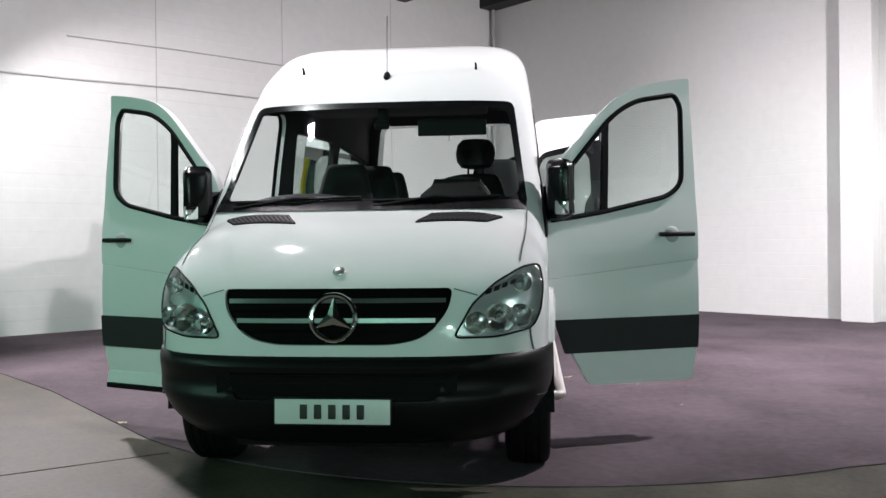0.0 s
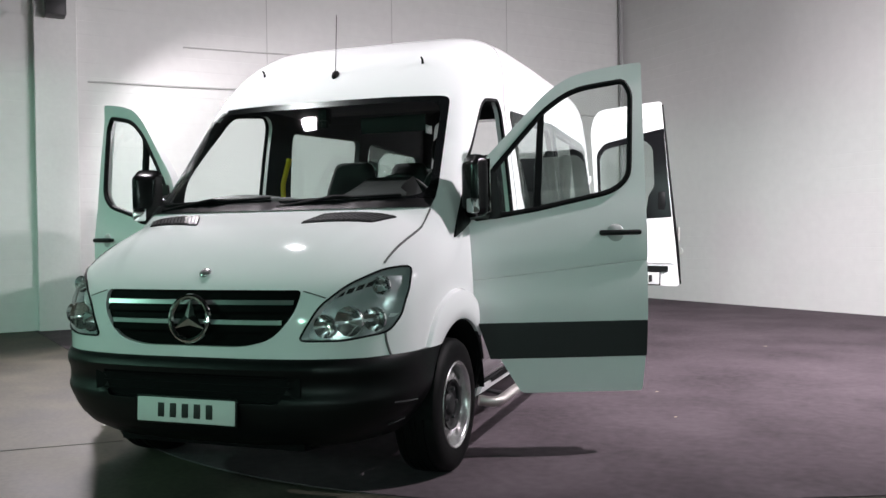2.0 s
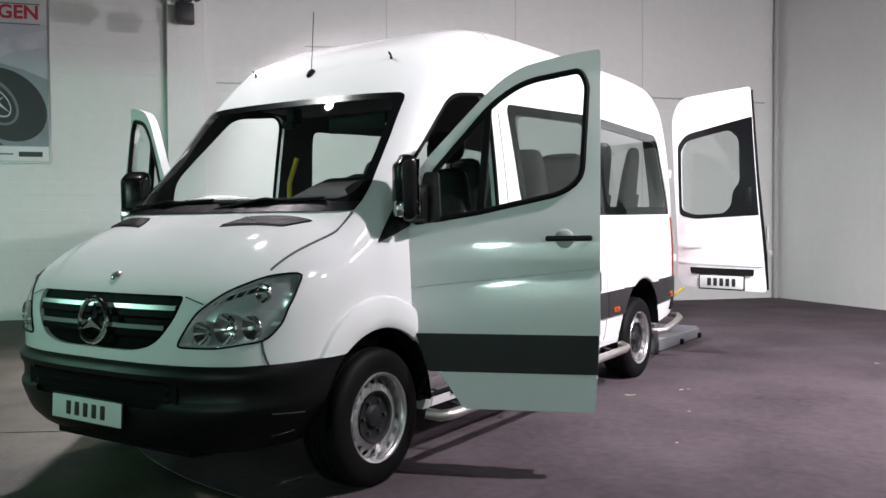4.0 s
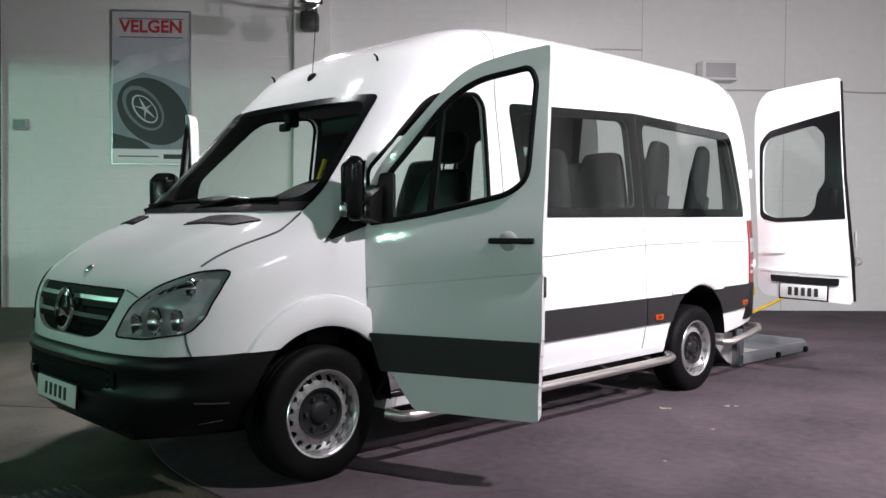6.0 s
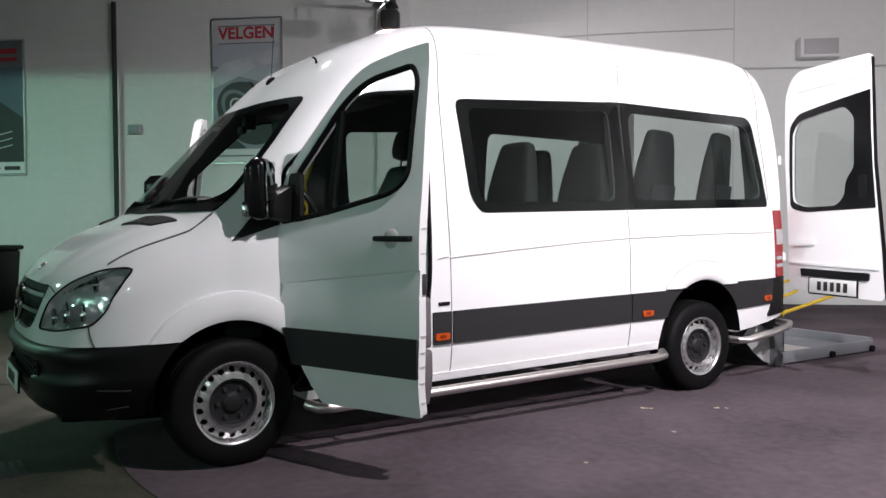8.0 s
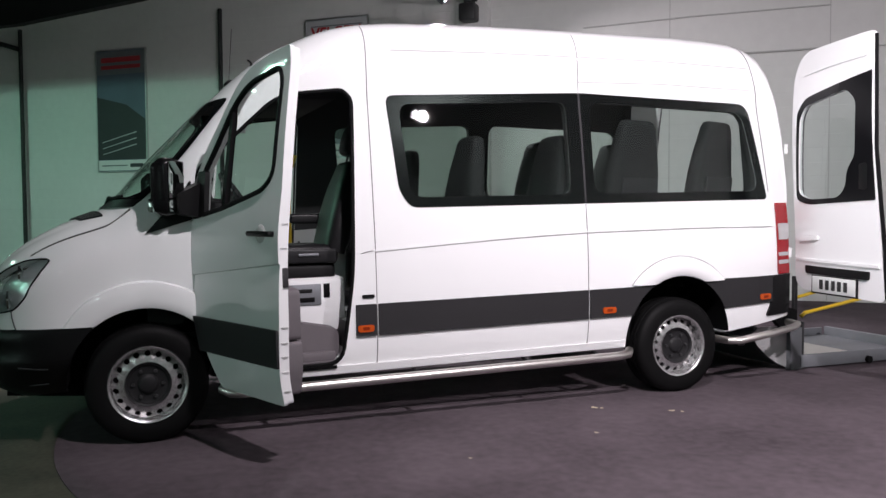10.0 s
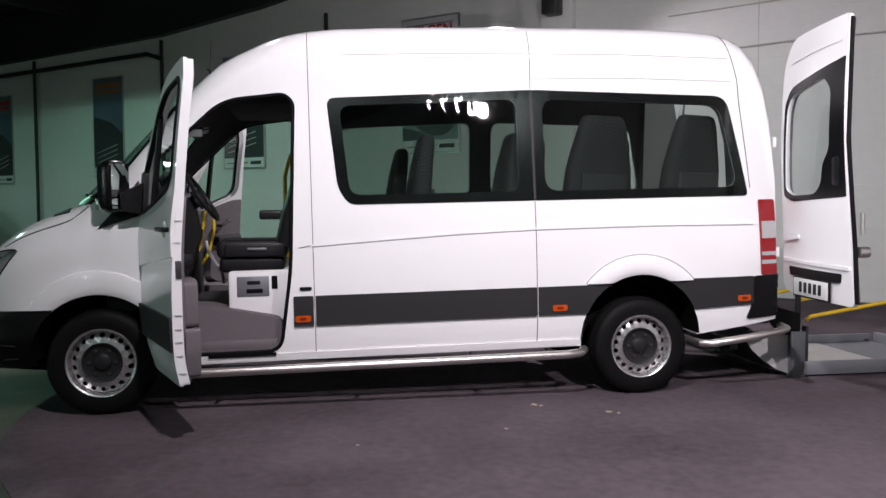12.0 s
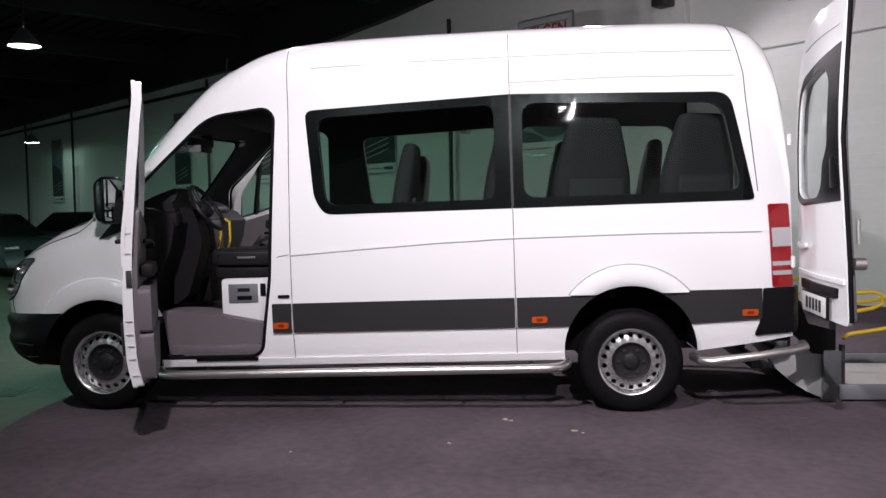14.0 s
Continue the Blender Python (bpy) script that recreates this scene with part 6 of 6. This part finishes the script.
# a bin by the wall
bin_root = thing("waste_bin", "black plastic waste bin standing by the hall wall", "bin", at=(-8.32, -0.36, 0))
bin_root.rotation_euler = (0, 0, math.atan2(U.y, U.x))
bm = boxbm((-0.26, -0.26, 0.03), (0.26, 0.26, 0.9), 0.04)
for v in bm.verts:
    v.co.x *= 0.82 + 0.18 * v.co.z / 0.9
    v.co.y *= 0.82 + 0.18 * v.co.z / 0.9
part("bin_body", bm, PLASTIC, bin_root)
part("lid", boxbm((-0.29, -0.29, 0.9), (0.29, 0.29, 0.97), 0.03), PLASTIC, bin_root)
for k in (-0.2, 0.2):
    bm = bmesh.new()
    cyl(bm, (k - 0.03, -0.2, 0.08), (k + 0.03, -0.2, 0.08), 0.08, n=16)
    part("bin_wheel", bm, RUBBER, bin_root)

# drain grate and scraps on the floor
grate = thing("drain_grate", "dark iron drain grate in the concrete floor", "drain", at=(0.36, -1.12, 0.0))
part("grate_frame", boxbm((-0.17, -0.17, -0.01), (0.17, 0.17, 0.006), 0.003), DARKMETAL, grate)
for i in range(7):
    part("grate_bar", boxbm((-0.15, -0.145 + 0.045 * i, 0.006), (0.15, -0.125 + 0.045 * i, 0.012), 0.002), STEELBEAM, grate, smooth=False)
SCRAP = mat("paper_scrap", (0.5, 0.42, 0.3), 0.8)
for x, y, r, k in ((1.19, 2.82, 20, 1.0), (1.46, 3.25, 70, 0.8), (1.22, 2.86, 130, 0.6), (1.5, 3.3, 10, 0.5), (1.75, 2.5, 40, 0.5), (-1.85, 0.78, 0, 1.2), (2.6, 5.5, 15, 0.7), (1.95, 1.6, 50, 0.4)):
    bm = bmesh.new()
    vs = [bm.verts.new((k * 0.035 * math.cos(a) * (0.7 + 0.3 * math.sin(3 * a)), k * 0.02 * math.sin(a), 0.004 + 0.006 * k * math.sin(2 * a) ** 2)) for a in [2 * math.pi * i / 10 for i in range(10)]]
    c = bm.verts.new((0, 0, 0.008 * k))
    for i in range(10):
        bm.faces.new((vs[i], vs[(i + 1) % 10], c))
    ob = mesh_object("paper_scrap", bm, SCRAP)
    ob.matrix_world = pose(x, y, 0.006, 0, 0, r)
    tagged(ob, "small torn paper scrap on the floor", "paper scrap", "scraps on the floor")

# parked cars far down the hall
CARPAINT = mat("dark_car_paint", (0.02, 0.024, 0.028), 0.2, coat=1.0)
CARSILVER = mat("silver_car_paint", (0.16, 0.19, 0.2), 0.25, 0.6, coat=1.0)
CARGLASS = mat("dark_car_glass", (0.01, 0.012, 0.013), 0.05)


def car(pos, yaw, paint, label):
    root = thing("car", label, "car", "cars parked in the hall", pos)
    root.rotation_euler = (0, 0, radians(yaw))
    prof = [(-2.15, 0.35, 0.80), (-2.12, 0.55, 0.83), (-1.95, 0.72, 0.85), (-1.1, 0.88, 0.87), (0.0, 0.95, 0.88), (1.3, 0.95, 0.87), (2.0, 0.92, 0.84), (2.15, 0.6, 0.8)]
    bm = bmesh.new()
    rows = []
    for y, zt, w in prof:
        rows.append([bm.verts.new(q) for q in ((-w * 0.94, y, 0.22), (-w, y, 0.5 * (0.22 + zt)), (-w * 0.95, y, zt - 0.03), (-w * 0.6, y, zt), (w * 0.6, y, zt), (w * 0.95, y, zt - 0.03), (w, y, 0.5 * (0.22 + zt)), (w * 0.94, y, 0.22))])
    for a, b in zip(rows, rows[1:]):
        for i in range(8):
            bm.faces.new((a[i], a[(i + 1) % 8], b[(i + 1) % 8], b[i]))
    bm.faces.new(rows[0])
    bm.faces.new(rows[-1])
    part("body", bm, paint, root, angle=50)
    bm = bmesh.new()
    lo = [bm.verts.new(q) for q in ((-0.78, -1.0, 0.86), (0.78, -1.0, 0.86), (0.76, 1.75, 0.92), (-0.76, 1.75, 0.92))]
    hi = [bm.verts.new(q) for q in ((-0.60, -0.2, 1.38), (0.60, -0.2, 1.38), (0.58, 1.0, 1.40), (-0.58, 1.0, 1.40))]
    for i in range(4):
        bm.faces.new((lo[i], lo[(i + 1) % 4], hi[(i + 1) % 4], hi[i]))
    bm.faces.new(hi)
    part("cabin_glass", bm, CARGLASS, root)
    part("roof_panel", boxbm((-0.58, -0.15, 1.38), (0.58, 0.95, 1.425), 0.02), paint, root)
    for s in (1, -1):
        part("headlight", boxbm((min(s * 0.5, s * 0.8), -2.14, 0.58), (max(s * 0.5, s * 0.8), -2.03, 0.70), 0.03), REFLECTOR, root)
        for y in (-1.35, 1.35):
            bm = lathe([(-0.1, 0.2), (-0.1, 0.31), (0.1, 0.31), (0.1, 0.2), (0.06, 0.19), (0.06, 0.01)], 24)
            bmesh.ops.translate(bm, vec=(s * 0.78, y, 0.31), verts=bm.verts)
            part("wheel", bm, TYRE, root)
    part("grille", boxbm((-0.4, -2.17, 0.45), (0.4, -2.1, 0.60), 0.02), RUBBER, root)
    return root


car((-12.6, -9.6, 0), 150, CARSILVER, "dark silver car parked on the concrete floor")
car((-15.2, -8.4, 0), 150, CARPAINT, "black car parked beside another car")
car((-18.5, -10.0, 0), 150, CARPAINT, "black car parked far down the hall")
